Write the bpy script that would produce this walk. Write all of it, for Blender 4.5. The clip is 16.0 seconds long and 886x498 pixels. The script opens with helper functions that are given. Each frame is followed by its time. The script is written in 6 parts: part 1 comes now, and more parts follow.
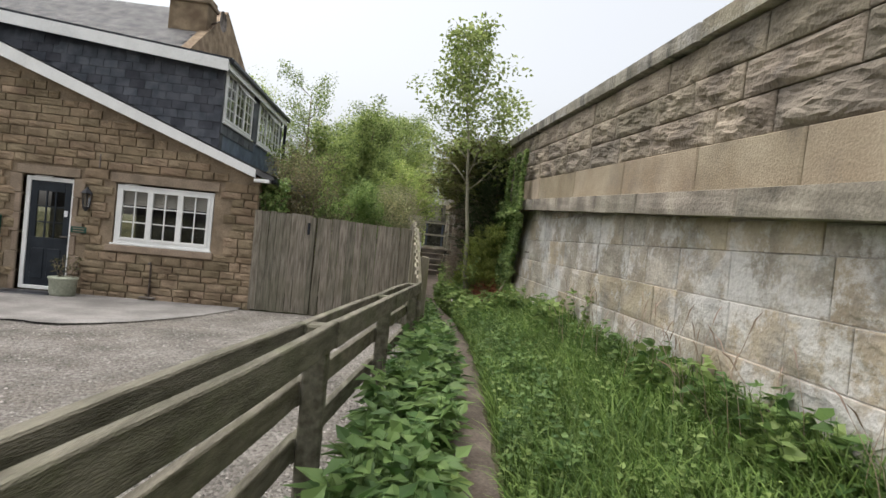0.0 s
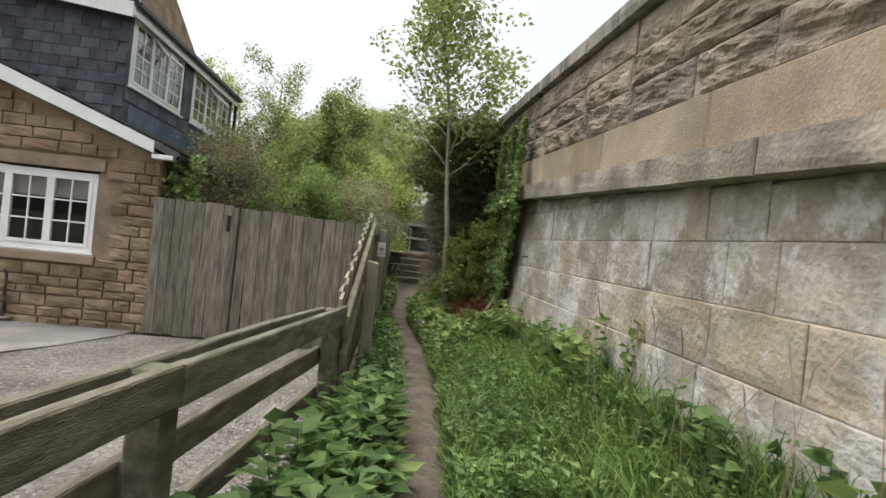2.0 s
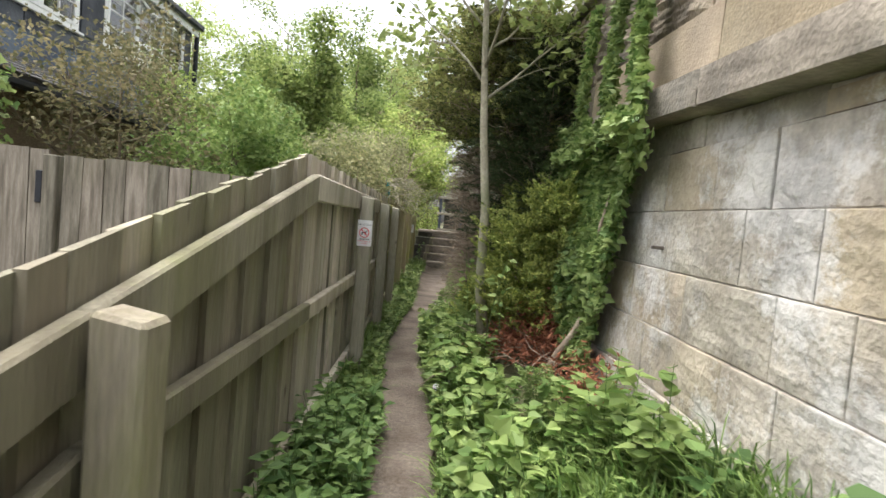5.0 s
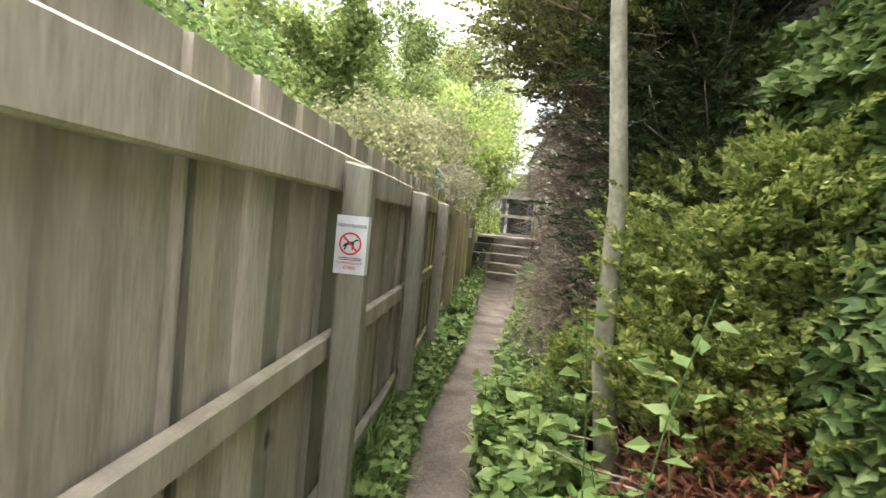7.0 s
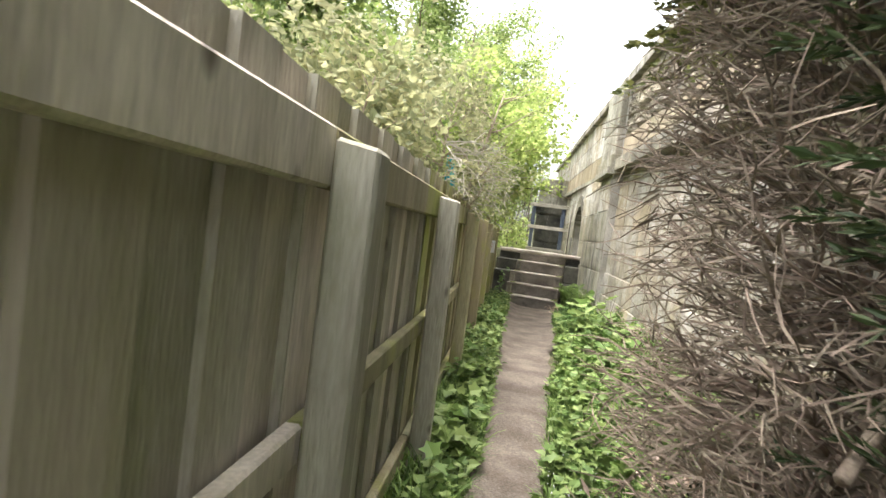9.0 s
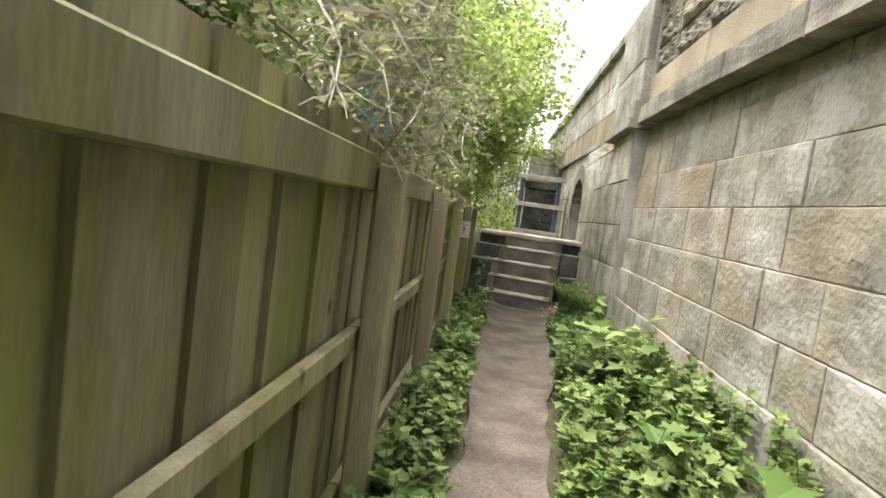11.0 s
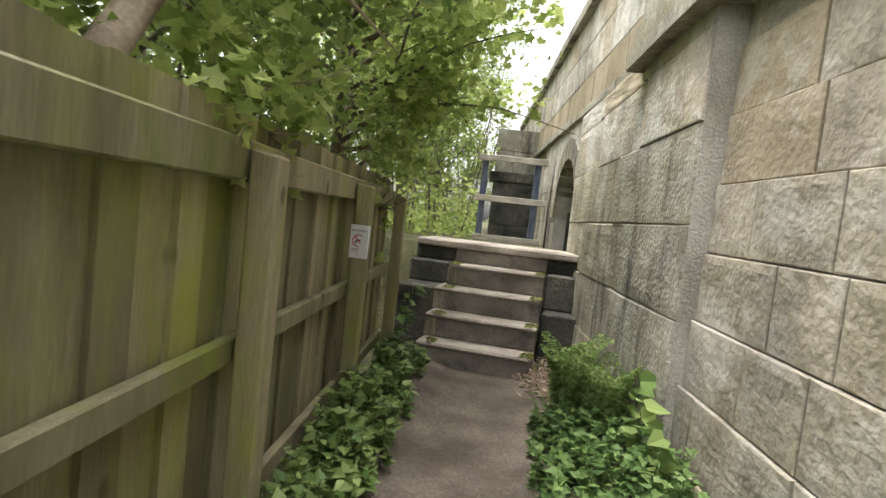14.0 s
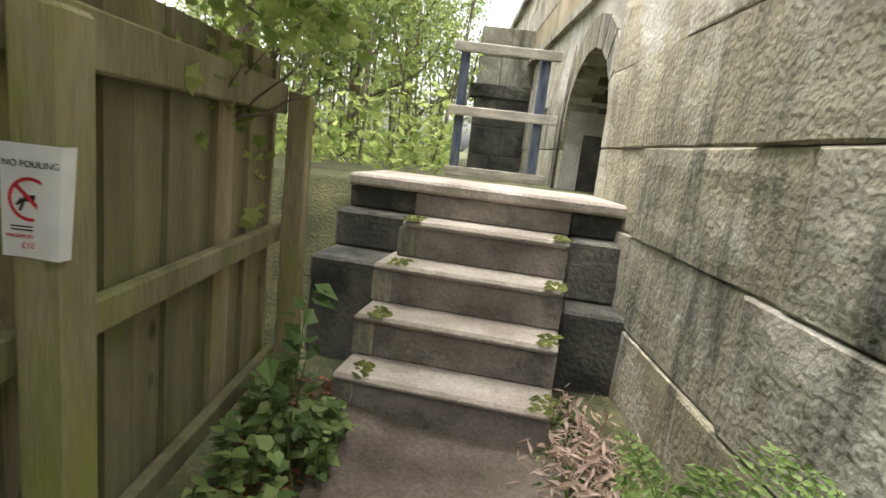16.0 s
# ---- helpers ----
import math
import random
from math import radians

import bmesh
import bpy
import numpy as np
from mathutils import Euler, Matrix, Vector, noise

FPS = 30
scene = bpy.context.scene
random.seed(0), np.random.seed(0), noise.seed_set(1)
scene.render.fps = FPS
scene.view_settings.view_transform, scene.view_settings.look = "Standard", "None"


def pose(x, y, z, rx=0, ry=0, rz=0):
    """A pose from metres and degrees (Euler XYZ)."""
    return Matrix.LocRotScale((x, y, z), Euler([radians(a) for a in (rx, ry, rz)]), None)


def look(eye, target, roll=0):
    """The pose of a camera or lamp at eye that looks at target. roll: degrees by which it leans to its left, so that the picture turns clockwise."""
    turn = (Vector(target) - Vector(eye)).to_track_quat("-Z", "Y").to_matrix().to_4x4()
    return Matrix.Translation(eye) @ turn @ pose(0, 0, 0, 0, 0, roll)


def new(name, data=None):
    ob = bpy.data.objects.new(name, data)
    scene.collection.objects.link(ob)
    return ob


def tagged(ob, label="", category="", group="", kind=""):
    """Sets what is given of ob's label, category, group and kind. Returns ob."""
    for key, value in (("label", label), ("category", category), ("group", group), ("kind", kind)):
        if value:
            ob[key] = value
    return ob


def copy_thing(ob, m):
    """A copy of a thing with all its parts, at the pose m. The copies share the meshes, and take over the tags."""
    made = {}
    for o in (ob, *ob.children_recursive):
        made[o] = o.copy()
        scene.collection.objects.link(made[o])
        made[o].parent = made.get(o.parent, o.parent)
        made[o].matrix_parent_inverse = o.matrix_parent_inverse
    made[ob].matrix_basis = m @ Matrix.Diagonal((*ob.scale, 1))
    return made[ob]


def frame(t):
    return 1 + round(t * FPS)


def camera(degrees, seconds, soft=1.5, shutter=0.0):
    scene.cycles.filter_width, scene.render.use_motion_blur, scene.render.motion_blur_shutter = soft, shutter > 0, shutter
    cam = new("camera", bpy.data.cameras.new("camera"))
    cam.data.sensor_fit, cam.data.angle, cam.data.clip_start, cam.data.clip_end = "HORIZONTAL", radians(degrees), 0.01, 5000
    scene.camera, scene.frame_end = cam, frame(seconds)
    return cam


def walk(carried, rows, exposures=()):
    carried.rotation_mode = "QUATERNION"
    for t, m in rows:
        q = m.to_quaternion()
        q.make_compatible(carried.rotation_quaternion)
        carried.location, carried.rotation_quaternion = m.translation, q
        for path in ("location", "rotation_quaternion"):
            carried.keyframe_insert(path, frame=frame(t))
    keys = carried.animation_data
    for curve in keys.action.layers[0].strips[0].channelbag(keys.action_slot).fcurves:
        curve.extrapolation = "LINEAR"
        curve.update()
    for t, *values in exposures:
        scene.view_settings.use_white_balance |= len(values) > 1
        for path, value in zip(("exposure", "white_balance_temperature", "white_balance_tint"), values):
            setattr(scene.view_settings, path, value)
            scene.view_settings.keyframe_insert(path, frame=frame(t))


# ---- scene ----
cam = camera(78.8, 16.0, shutter=0.15)
PATH = [
    (0, (0.667, -0.742, 1.417), (0.824, 1.252, 1.397), 5.5),
    (0.5, (0.812, -0.061, 1.383), (0.984, 1.931, 1.381), 5.5),
    (1, (0.966, 0.581, 1.377), (1.153, 2.572, 1.383), 5.6),
    (1.5, (1.108, 1.223, 1.372), (1.3, 3.214, 1.383), 5.5),
    (2, (1.192, 1.88, 1.37), (1.379, 3.871, 1.378), 5.8),
    (2.5, (1.318, 2.536, 1.38), (1.494, 4.528, 1.377), 5.7),
    (3, (1.362, 3.191, 1.382), (1.525, 5.185, 1.377), 6.0),
    (5.5, (1.628, 6.506, 1.446), (1.604, 8.503, 1.34), 5.1),
    (6, (1.579, 7.177, 1.421), (1.47, 9.171, 1.315), 5.5),
    (6.5, (1.597, 7.824, 1.429), (1.443, 9.815, 1.324), 5.5),
    (7, (1.56, 8.48, 1.42), (1.385, 10.47, 1.32), 5.6),
    (7.5, (1.55, 9.12, 1.425), (1.365, 11.11, 1.335), 6.2),
    (8, (1.54, 9.727, 1.432), (1.315, 11.713, 1.365), 6.5),
    (8.5, (1.442, 10.411, 1.449), (1.199, 12.395, 1.377), 7.3),
    (9, (1.403, 11.059, 1.441), (1.153, 13.042, 1.365), 7.3),
    (11.5, (1.565, 14.391, 1.475), (1.398, 16.378, 1.319), 7.6),
    (12, (1.703, 15.029, 1.459), (1.579, 17.021, 1.33), 7.0),
    (12.5, (1.791, 15.662, 1.442), (1.686, 17.656, 1.32), 6.9),
    (13, (1.853, 16.293, 1.455), (1.749, 18.286, 1.329), 6.9),
    (13.5, (1.776, 16.907, 1.456), (1.668, 18.9, 1.326), 6.7),
    (14, (1.791, 17.491, 1.451), (1.684, 19.485, 1.332), 6.3),
    (14.5, (1.808, 18.157, 1.425), (1.703, 20.152, 1.333), 6.0),
    (15, (1.871, 18.815, 1.4), (1.784, 20.812, 1.315), 6.0),
    (15.5, (1.863, 19.452, 1.412), (1.786, 21.447, 1.289), 5.9),
    (16, (1.838, 20.047, 1.414), (1.839, 22.014, 1.051), 6.5),
]
EXPOSURE = [(0.0, 0.80), (3.0, 1.07), (5.5, 1.95), (6.5, 2.3), (7.5, 2.35), (8.0, 2.25), (9.0, 2.5), (11.5, 2.1), (14.0, 2.05), (15.0, 2.05), (16.0, 2.4)]
walk(cam, [(t, look(eye, target, roll)) for t, eye, target, roll in PATH], EXPOSURE)

# ---- world, sun, exposure ----
world = bpy.data.worlds.new("sky")
scene.world = world
world.use_nodes = True
wn, wl = world.node_tree.nodes, world.node_tree.links
sky = wn.new("ShaderNodeTexSky")
sky.sky_type = "NISHITA"
sky.sun_disc = False
sky.sun_elevation, sky.sun_rotation = radians(77), radians(-75)
sky.dust_density, sky.air_density = 6.0, 1.2
grey = wn.new("ShaderNodeHueSaturation")
grey.inputs["Saturation"].default_value = 0.25
wl.new(sky.outputs[0], grey.inputs["Color"])
wl.new(grey.outputs[0], wn["Background"].inputs[0])
wn["Background"].inputs[1].default_value = 0.15
sun = bpy.data.lights.new("sun", "SUN")
sun.energy, sun.angle, sun.color = 0.7, radians(60), (1.0, 0.98, 0.95)
new("sun", sun).matrix_world = look((-2.2, -0.6, 10), (0, 0, 0))


# ---- materials ----
def material(name, dark, light, scale=3.0, fine=45.0, rough=0.85, bump=0.4, vary=0.0, island=False, metal=0.0,
             stain=None, stain_scale=1.2, stain_stretch=(1, 1, 1), vor_mix=0.6, stain_amount=0.5, stretch=(1, 1, 1), voronoi=0.0, knots=0.0, tint=None, lime=0.0):
    m = bpy.data.materials.new(name)
    m.use_nodes = True
    n, l = m.node_tree.nodes, m.node_tree.links
    b = n["Principled BSDF"]
    geo = n.new("ShaderNodeNewGeometry")
    mp = n.new("ShaderNodeMapping")
    mp.inputs["Scale"].default_value = stretch
    l.new(geo.outputs["Position"], mp.inputs["Vector"])
    big, small = n.new("ShaderNodeTexNoise"), n.new("ShaderNodeTexNoise")
    big.inputs["Scale"].default_value, big.inputs["Detail"].default_value = scale, 6
    small.inputs["Scale"].default_value, small.inputs["Detail"].default_value = fine, 4
    l.new(mp.outputs[0], big.inputs["Vector"]), l.new(mp.outputs[0], small.inputs["Vector"])
    ramp = n.new("ShaderNodeValToRGB")
    ramp.color_ramp.elements[0].position, ramp.color_ramp.elements[1].position = 0.36, 0.64
    ramp.color_ramp.elements[0].color, ramp.color_ramp.elements[1].color = (*dark, 1), (*light, 1)
    l.new(big.outputs["Fac"], ramp.inputs[0])
    mix = n.new("ShaderNodeMixRGB")
    mix.blend_type = "OVERLAY"
    mix.inputs[0].default_value = 0.4
    l.new(ramp.outputs[0], mix.inputs[1]), l.new(small.outputs["Fac"], mix.inputs[2])
    colour = mix.outputs[0]
    if tint:  # some pieces lean to another stone or timber colour
        info = n.new("ShaderNodeObjectInfo")
        mul, fr_ = n.new("ShaderNodeMath"), n.new("ShaderNodeMath")
        mul.operation, mul.inputs[1].default_value, fr_.operation = "MULTIPLY", 17.3, "FRACT"
        l.new(info.outputs["Random"], mul.inputs[0]), l.new(mul.outputs[0], fr_.inputs[0])
        tr_ = n.new("ShaderNodeMapRange")
        tr_.inputs["From Min"].default_value, tr_.inputs["To Max"].default_value = 0.5, 0.75
        l.new(fr_.outputs[0], tr_.inputs["Value"])
        tm = n.new("ShaderNodeMixRGB")
        tm.inputs[2].default_value = (*tint, 1)
        tl_ = n.new("ShaderNodeMixRGB")
        tl_.blend_type, tl_.inputs[0].default_value = "OVERLAY", 0.55
        tl_.inputs[1].default_value = (*tint, 1)
        l.new(big.outputs["Fac"], tl_.inputs[2]), l.new(tl_.outputs[0], tm.inputs[2])
        l.new(tr_.outputs[0], tm.inputs[0]), l.new(colour, tm.inputs[1])
        colour = tm.outputs[0]
    if lime:  # crusts of pale lime wash, broken up finely
        ln_ = n.new("ShaderNodeTexNoise")
        ln_.inputs["Scale"].default_value, ln_.inputs["Detail"].default_value, ln_.inputs["Roughness"].default_value = 1.3, 12, 0.78
        l.new(geo.outputs["Position"], ln_.inputs["Vector"])
        lr_ = n.new("ShaderNodeValToRGB")
        lr_.color_ramp.elements[0].position, lr_.color_ramp.elements[1].position = 0.49, 0.56
        lr_.color_ramp.elements[1].color = (lime, lime, lime, 1)
        l.new(ln_.outputs["Fac"], lr_.inputs[0])
        lm_ = n.new("ShaderNodeMixRGB")
        lm_.inputs[2].default_value = (0.66, 0.64, 0.61, 1)
        l.new(lr_.outputs[0], lm_.inputs[0]), l.new(colour, lm_.inputs[1])
        colour = lm_.outputs[0]
    if knots:
        kp = n.new("ShaderNodeMapping")
        kp.inputs["Scale"].default_value = (3.4, 3.4, 2.3)
        kv = n.new("ShaderNodeTexVoronoi")
        kv.inputs["Scale"].default_value = 1.0
        l.new(geo.outputs["Position"], kp.inputs["Vector"]), l.new(kp.outputs[0], kv.inputs["Vector"])
        kr = n.new("ShaderNodeValToRGB")
        kr.color_ramp.elements[0].position, kr.color_ramp.elements[1].position = 0.05, 0.11
        kr.color_ramp.elements[0].color, kr.color_ramp.elements[1].color = (knots, knots, knots, 1), (0, 0, 0, 1)
        l.new(kv.outputs["Distance"], kr.inputs[0])
        km = n.new("ShaderNodeMixRGB")
        km.inputs[2].default_value = (0.07, 0.055, 0.04, 1)
        l.new(kr.outputs[0], km.inputs[0]), l.new(colour, km.inputs[1])
        colour = km.outputs[0]
    if stain:
        st = n.new("ShaderNodeTexNoise")
        st.inputs["Scale"].default_value, st.inputs["Detail"].default_value = stain_scale, 8
        st.inputs["Roughness"].default_value = 0.7
        sp = n.new("ShaderNodeMapping")
        sp.inputs["Scale"].default_value = stain_stretch
        l.new(geo.outputs["Position"], sp.inputs["Vector"]), l.new(sp.outputs[0], st.inputs["Vector"])
        sr = n.new("ShaderNodeValToRGB")
        sr.color_ramp.elements[0].position, sr.color_ramp.elements[1].position = 0.5, 0.66
        sr.color_ramp.elements[1].color = (stain_amount, stain_amount, stain_amount, 1)
        l.new(st.outputs["Fac"], sr.inputs[0])
        sm = n.new("ShaderNodeMixRGB")
        sm.inputs[2].default_value = (*stain, 1)
        l.new(sr.outputs[0], sm.inputs[0]), l.new(colour, sm.inputs[1])
        colour = sm.outputs[0]
    if vary:
        hsv = n.new("ShaderNodeHueSaturation")
        rnd = geo.outputs["Random Per Island"] if island else n.new("ShaderNodeObjectInfo").outputs["Random"]
        rr = n.new("ShaderNodeMapRange")
        rr.inputs["To Min"].default_value, rr.inputs["To Max"].default_value = 1 - vary, 1 + vary
        l.new(rnd, rr.inputs["Value"]), l.new(rr.outputs[0], hsv.inputs["Value"])
        hr = n.new("ShaderNodeMapRange")
        hr.inputs["To Min"].default_value, hr.inputs["To Max"].default_value = 0.5 + vary * 0.06, 0.5 - vary * 0.06
        l.new(rnd, hr.inputs["Value"]), l.new(hr.outputs[0], hsv.inputs["Hue"])
        l.new(colour, hsv.inputs["Color"])
        colour = hsv.outputs[0]
    l.new(colour, b.inputs["Base Color"])
    b.inputs["Roughness"].default_value, b.inputs["Metallic"].default_value = rough, metal
    b.inputs["Specular IOR Level"].default_value = 0.3
    if bump:
        height = n.new("ShaderNodeMath")
        height.operation = "ADD"
        l.new(small.outputs["Fac"], height.inputs[0]), l.new(big.outputs["Fac"], height.inputs[1])
        src = height.outputs[0]
        if voronoi:
            v = n.new("ShaderNodeTexVoronoi")
            v.inputs["Scale"].default_value = voronoi
            l.new(geo.outputs["Position"], v.inputs["Vector"])
            h2 = n.new("ShaderNodeMath")
            h2.operation = "SUBTRACT"
            l.new(src, h2.inputs[0]), l.new(v.outputs["Distance"], h2.inputs[1])
            src = h2.outputs[0]
            vm = n.new("ShaderNodeMixRGB")
            vm.blend_type, vm.inputs[0].default_value = "SOFT_LIGHT", vor_mix
            l.new(colour, vm.inputs[1]), l.new(v.outputs["Color"], vm.inputs[2])
            bw = n.new("ShaderNodeRGBToBW")
            l.new(v.outputs["Color"], bw.inputs[0]), l.new(bw.outputs[0], vm.inputs[2])
            l.new(vm.outputs[0], b.inputs["Base Color"])
        bp = n.new("ShaderNodeBump")
        bp.inputs["Strength"].default_value, bp.inputs["Distance"].default_value = bump, 0.03
        l.new(src, bp.inputs["Height"]), l.new(bp.outputs[0], b.inputs["Normal"])
    return m


def leaf_material(name, dark, light, through_light=0.45, rough=0.5):
    dark, light = (dark[0] * 1.1, dark[1], dark[2] * 1.2), (light[0] * 1.12, light[1], light[2] * 1.3)
    m = bpy.data.materials.new(name)
    m.use_nodes = True
    n, l = m.node_tree.nodes, m.node_tree.links
    b = n["Principled BSDF"]
    geo = n.new("ShaderNodeNewGeometry")
    ramp = n.new("ShaderNodeValToRGB")
    ramp.color_ramp.elements[0].color, ramp.color_ramp.elements[1].color = (*dark, 1), (*light, 1)
    l.new(geo.outputs["Random Per Island"], ramp.inputs[0])
    noi = n.new("ShaderNodeTexNoise")
    noi.inputs["Scale"].default_value = 1.6
    l.new(geo.outputs["Position"], noi.inputs["Vector"])
    mx = n.new("ShaderNodeMixRGB")
    mx.blend_type, mx.inputs[0].default_value = "OVERLAY", 0.5
    l.new(ramp.outputs[0], mx.inputs[1]), l.new(noi.outputs["Fac"], mx.inputs[2])
    pale = n.new("ShaderNodeHueSaturation")
    pale.inputs["Saturation"].default_value = 0.94
    l.new(mx.outputs[0], pale.inputs["Color"])
    l.new(pale.outputs[0], b.inputs["Base Color"])
    b.inputs["Roughness"].default_value = rough
    b.inputs["Specular IOR Level"].default_value = 0.25
    tr = n.new("ShaderNodeBsdfTranslucent")
    l.new(pale.outputs[0], tr.inputs["Color"])
    ms = n.new("ShaderNodeMixShader")
    ms.inputs[0].default_value = through_light
    l.new(b.outputs[0], ms.inputs[1]), l.new(tr.outputs[0], ms.inputs[2])
    l.new(ms.outputs[0], n["Material Output"].inputs["Surface"])
    return m


M = {}
M["chip_stone"] = material("chipped_sandstone", (0.235, 0.205, 0.155), (0.375, 0.335, 0.27), 2.4, 30, 0.92, 0.4, 0.1, stain=(0.17, 0.16, 0.145), stain_scale=1.6, stain_amount=0.6, tint=(0.35, 0.28, 0.18), lime=0.3)
M["ashlar"] = material("ashlar_sandstone", (0.29, 0.23, 0.155), (0.42, 0.35, 0.25), 1.6, 60, 0.9, 0.3, 0.12, stain=(0.14, 0.13, 0.12), stain_scale=1.0, stain_amount=0.4, tint=(0.40, 0.33, 0.24))
M["lower_stone"] = material("weathered_sandstone", (0.30, 0.265, 0.215), (0.49, 0.445, 0.375), 2.4, 30, 0.92, 0.45, 0.1, stain=(0.20, 0.195, 0.185), stain_scale=1.7, stain_amount=0.6, tint=(0.43, 0.35, 0.235), lime=0.75)
M["rock_face"] = material("rock_faced_sandstone", (0.18, 0.15, 0.115), (0.37, 0.315, 0.235), 2.0, 30, 0.95, 0.7, 0.16, stain=(0.07, 0.068, 0.064), stain_scale=0.9, stain_amount=0.7, tint=(0.19, 0.165, 0.135))
M["dark_stone"] = material("sooty_sandstone", (0.22, 0.20, 0.16), (0.38, 0.35, 0.285), 1.8, 34, 0.92, 0.5, 0.1, stain=(0.035, 0.035, 0.035), stain_scale=2.0, stain_amount=0.92, stain_stretch=(1.2, 1.2, 0.22), lime=0.25, tint=(0.27, 0.24, 0.155))
# Black stain of the step side blocks; on the vault it paints shade.
M["soot_shade_stone"] = material("black_stained_shade_stone", (0.025, 0.025, 0.023), (0.10, 0.095, 0.08), 2.5, 34, 0.92, 0.6, 0.1, stain=(0.20, 0.19, 0.15), stain_scale=2.2, stain_amount=0.5)
M["mortar"] = material("lime_mortar", (0.32, 0.295, 0.255), (0.52, 0.49, 0.44), 3, 60, 0.95, 0.4)
M["house_stone"] = material("house_sandstone", (0.155, 0.115, 0.072), (0.30, 0.232, 0.152), 3.0, 40, 0.9, 0.5, 0.16, stain=(0.15, 0.10, 0.07), stain_scale=2.0, stain_amount=0.4, tint=(0.21, 0.155, 0.095))
M["house_mortar"] = material("house_mortar", (0.19, 0.145, 0.10), (0.29, 0.225, 0.155), 3, 50, 0.95, 0.4)
M["dressed"] = material("dressed_sandstone", (0.19, 0.145, 0.105), (0.29, 0.225, 0.165), 3, 60, 0.85, 0.2, 0.08)
M["fence_wood"] = material("weathered_fence_wood", (0.36, 0.325, 0.265), (0.50, 0.46, 0.385), 3, 40, 0.85, 0.3, 0.3, stretch=(2.2, 2.2, 0.3), stain=(0.27, 0.265, 0.15), stain_scale=1.2, stain_amount=0.6, stain_stretch=(2, 2, 0.7), knots=0.8, tint=(0.29, 0.26, 0.20))
M["mossy_wood"] = material("mossy_fence_wood", (0.16, 0.14, 0.10), (0.26, 0.24, 0.18), 3, 40, 0.85, 0.3, 0.28, stretch=(2.2, 2.2, 0.3), stain=(0.19, 0.195, 0.085), stain_scale=1.5, stain_amount=0.55, stain_stretch=(1.6, 1.6, 0.6), knots=0.8, tint=(0.18, 0.155, 0.11))
M["green_wood"] = material("green_stained_fence_wood", (0.21, 0.185, 0.105), (0.34, 0.31, 0.20), 3, 40, 0.85, 0.3, 0.26, stretch=(2.2, 2.2, 0.3), stain=(0.26, 0.285, 0.05), stain_scale=1.1, stain_amount=0.85, stain_stretch=(1.6, 1.6, 0.6), knots=0.8, tint=(0.19, 0.16, 0.10))
M["gate_wood"] = material("grey_fence_wood", (0.12, 0.105, 0.08), (0.25, 0.225, 0.18), 5, 50, 0.8, 0.3, 0.2, stretch=(6, 6, 0.6), stain=(0.15, 0.14, 0.09), stain_scale=1.0, stain_amount=0.5)
M["rail_wood"] = material("rail_fence_wood", (0.095, 0.085, 0.06), (0.21, 0.19, 0.145), 5, 50, 0.8, 0.4, 0.12, stretch=(5, 0.8, 5), stain=(0.10, 0.11, 0.05), stain_scale=2.0, stain_amount=0.6)
M["grey_timber"] = material("bleached_timber", (0.32, 0.29, 0.24), (0.52, 0.48, 0.41), 5, 50, 0.8, 0.3, 0.1, stretch=(1, 5, 5))
M["earth"] = material("trodden_earth", (0.083, 0.066, 0.053), (0.17, 0.138, 0.114), 2.5, 40, 0.95, 0.35, vor_mix=0.2, stain=(0.09, 0.07, 0.05), stain_scale=3, stain_amount=0.5, voronoi=60)
M["soil"] = material("leaf_litter_soil", (0.045, 0.05, 0.022), (0.10, 0.095, 0.045), 4, 50, 0.95, 0.8)
M["gravel"] = material("pale_gravel", (0.17, 0.155, 0.135), (0.30, 0.275, 0.245), 1.2, 90, 0.95, 1.0, stain=(0.22, 0.19, 0.15), stain_scale=0.9, stain_amount=0.4, voronoi=42)
M["pebble"] = material("pebble", (0.19, 0.175, 0.155), (0.37, 0.345, 0.31), 8, 60, 0.9, 0.2, 0.35, island=True)
M["concrete"] = material("worn_concrete", (0.15, 0.14, 0.13), (0.25, 0.235, 0.22), 1.5, 40, 0.9, 0.3, stain=(0.15, 0.14, 0.13), stain_scale=1.0, stain_amount=0.5)
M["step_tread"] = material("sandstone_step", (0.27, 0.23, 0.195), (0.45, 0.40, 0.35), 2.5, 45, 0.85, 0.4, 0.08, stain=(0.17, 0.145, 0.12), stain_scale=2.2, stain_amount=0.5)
# Riser brown: mostly painted shade below the sky-lit treads, plus some dirt.
M["riser_stone"] = material("dirty_shaded_riser_stone", (0.13, 0.112, 0.097), (0.26, 0.228, 0.20), 2.5, 45, 0.9, 0.4, 0.1, stain=(0.03, 0.03, 0.028), stain_scale=2.6, stain_amount=0.7)
M["moss"] = material("moss", (0.06, 0.075, 0.015), (0.17, 0.18, 0.05), 9, 70, 0.95, 0.9)
M["slate"] = material("blue_slate", (0.035, 0.04, 0.052), (0.085, 0.09, 0.105), 4, 40, 0.55, 0.25, 0.35)
M["roof_slate"] = material("roof_slate", (0.06, 0.06, 0.062), (0.13, 0.125, 0.12), 4, 40, 0.6, 0.3, 0.25, island=True)
M["lead"] = material("lead_flashing", (0.06, 0.08, 0.12), (0.12, 0.15, 0.20), 3, 30, 0.5, 0.15)
M["white"] = material("white_paint", (0.72, 0.72, 0.70), (0.82, 0.82, 0.80), 2, 30, 0.4, 0.03)
M["black"] = material("black_paint", (0.012, 0.013, 0.016), (0.022, 0.024, 0.03), 3, 30, 0.45, 0.05)
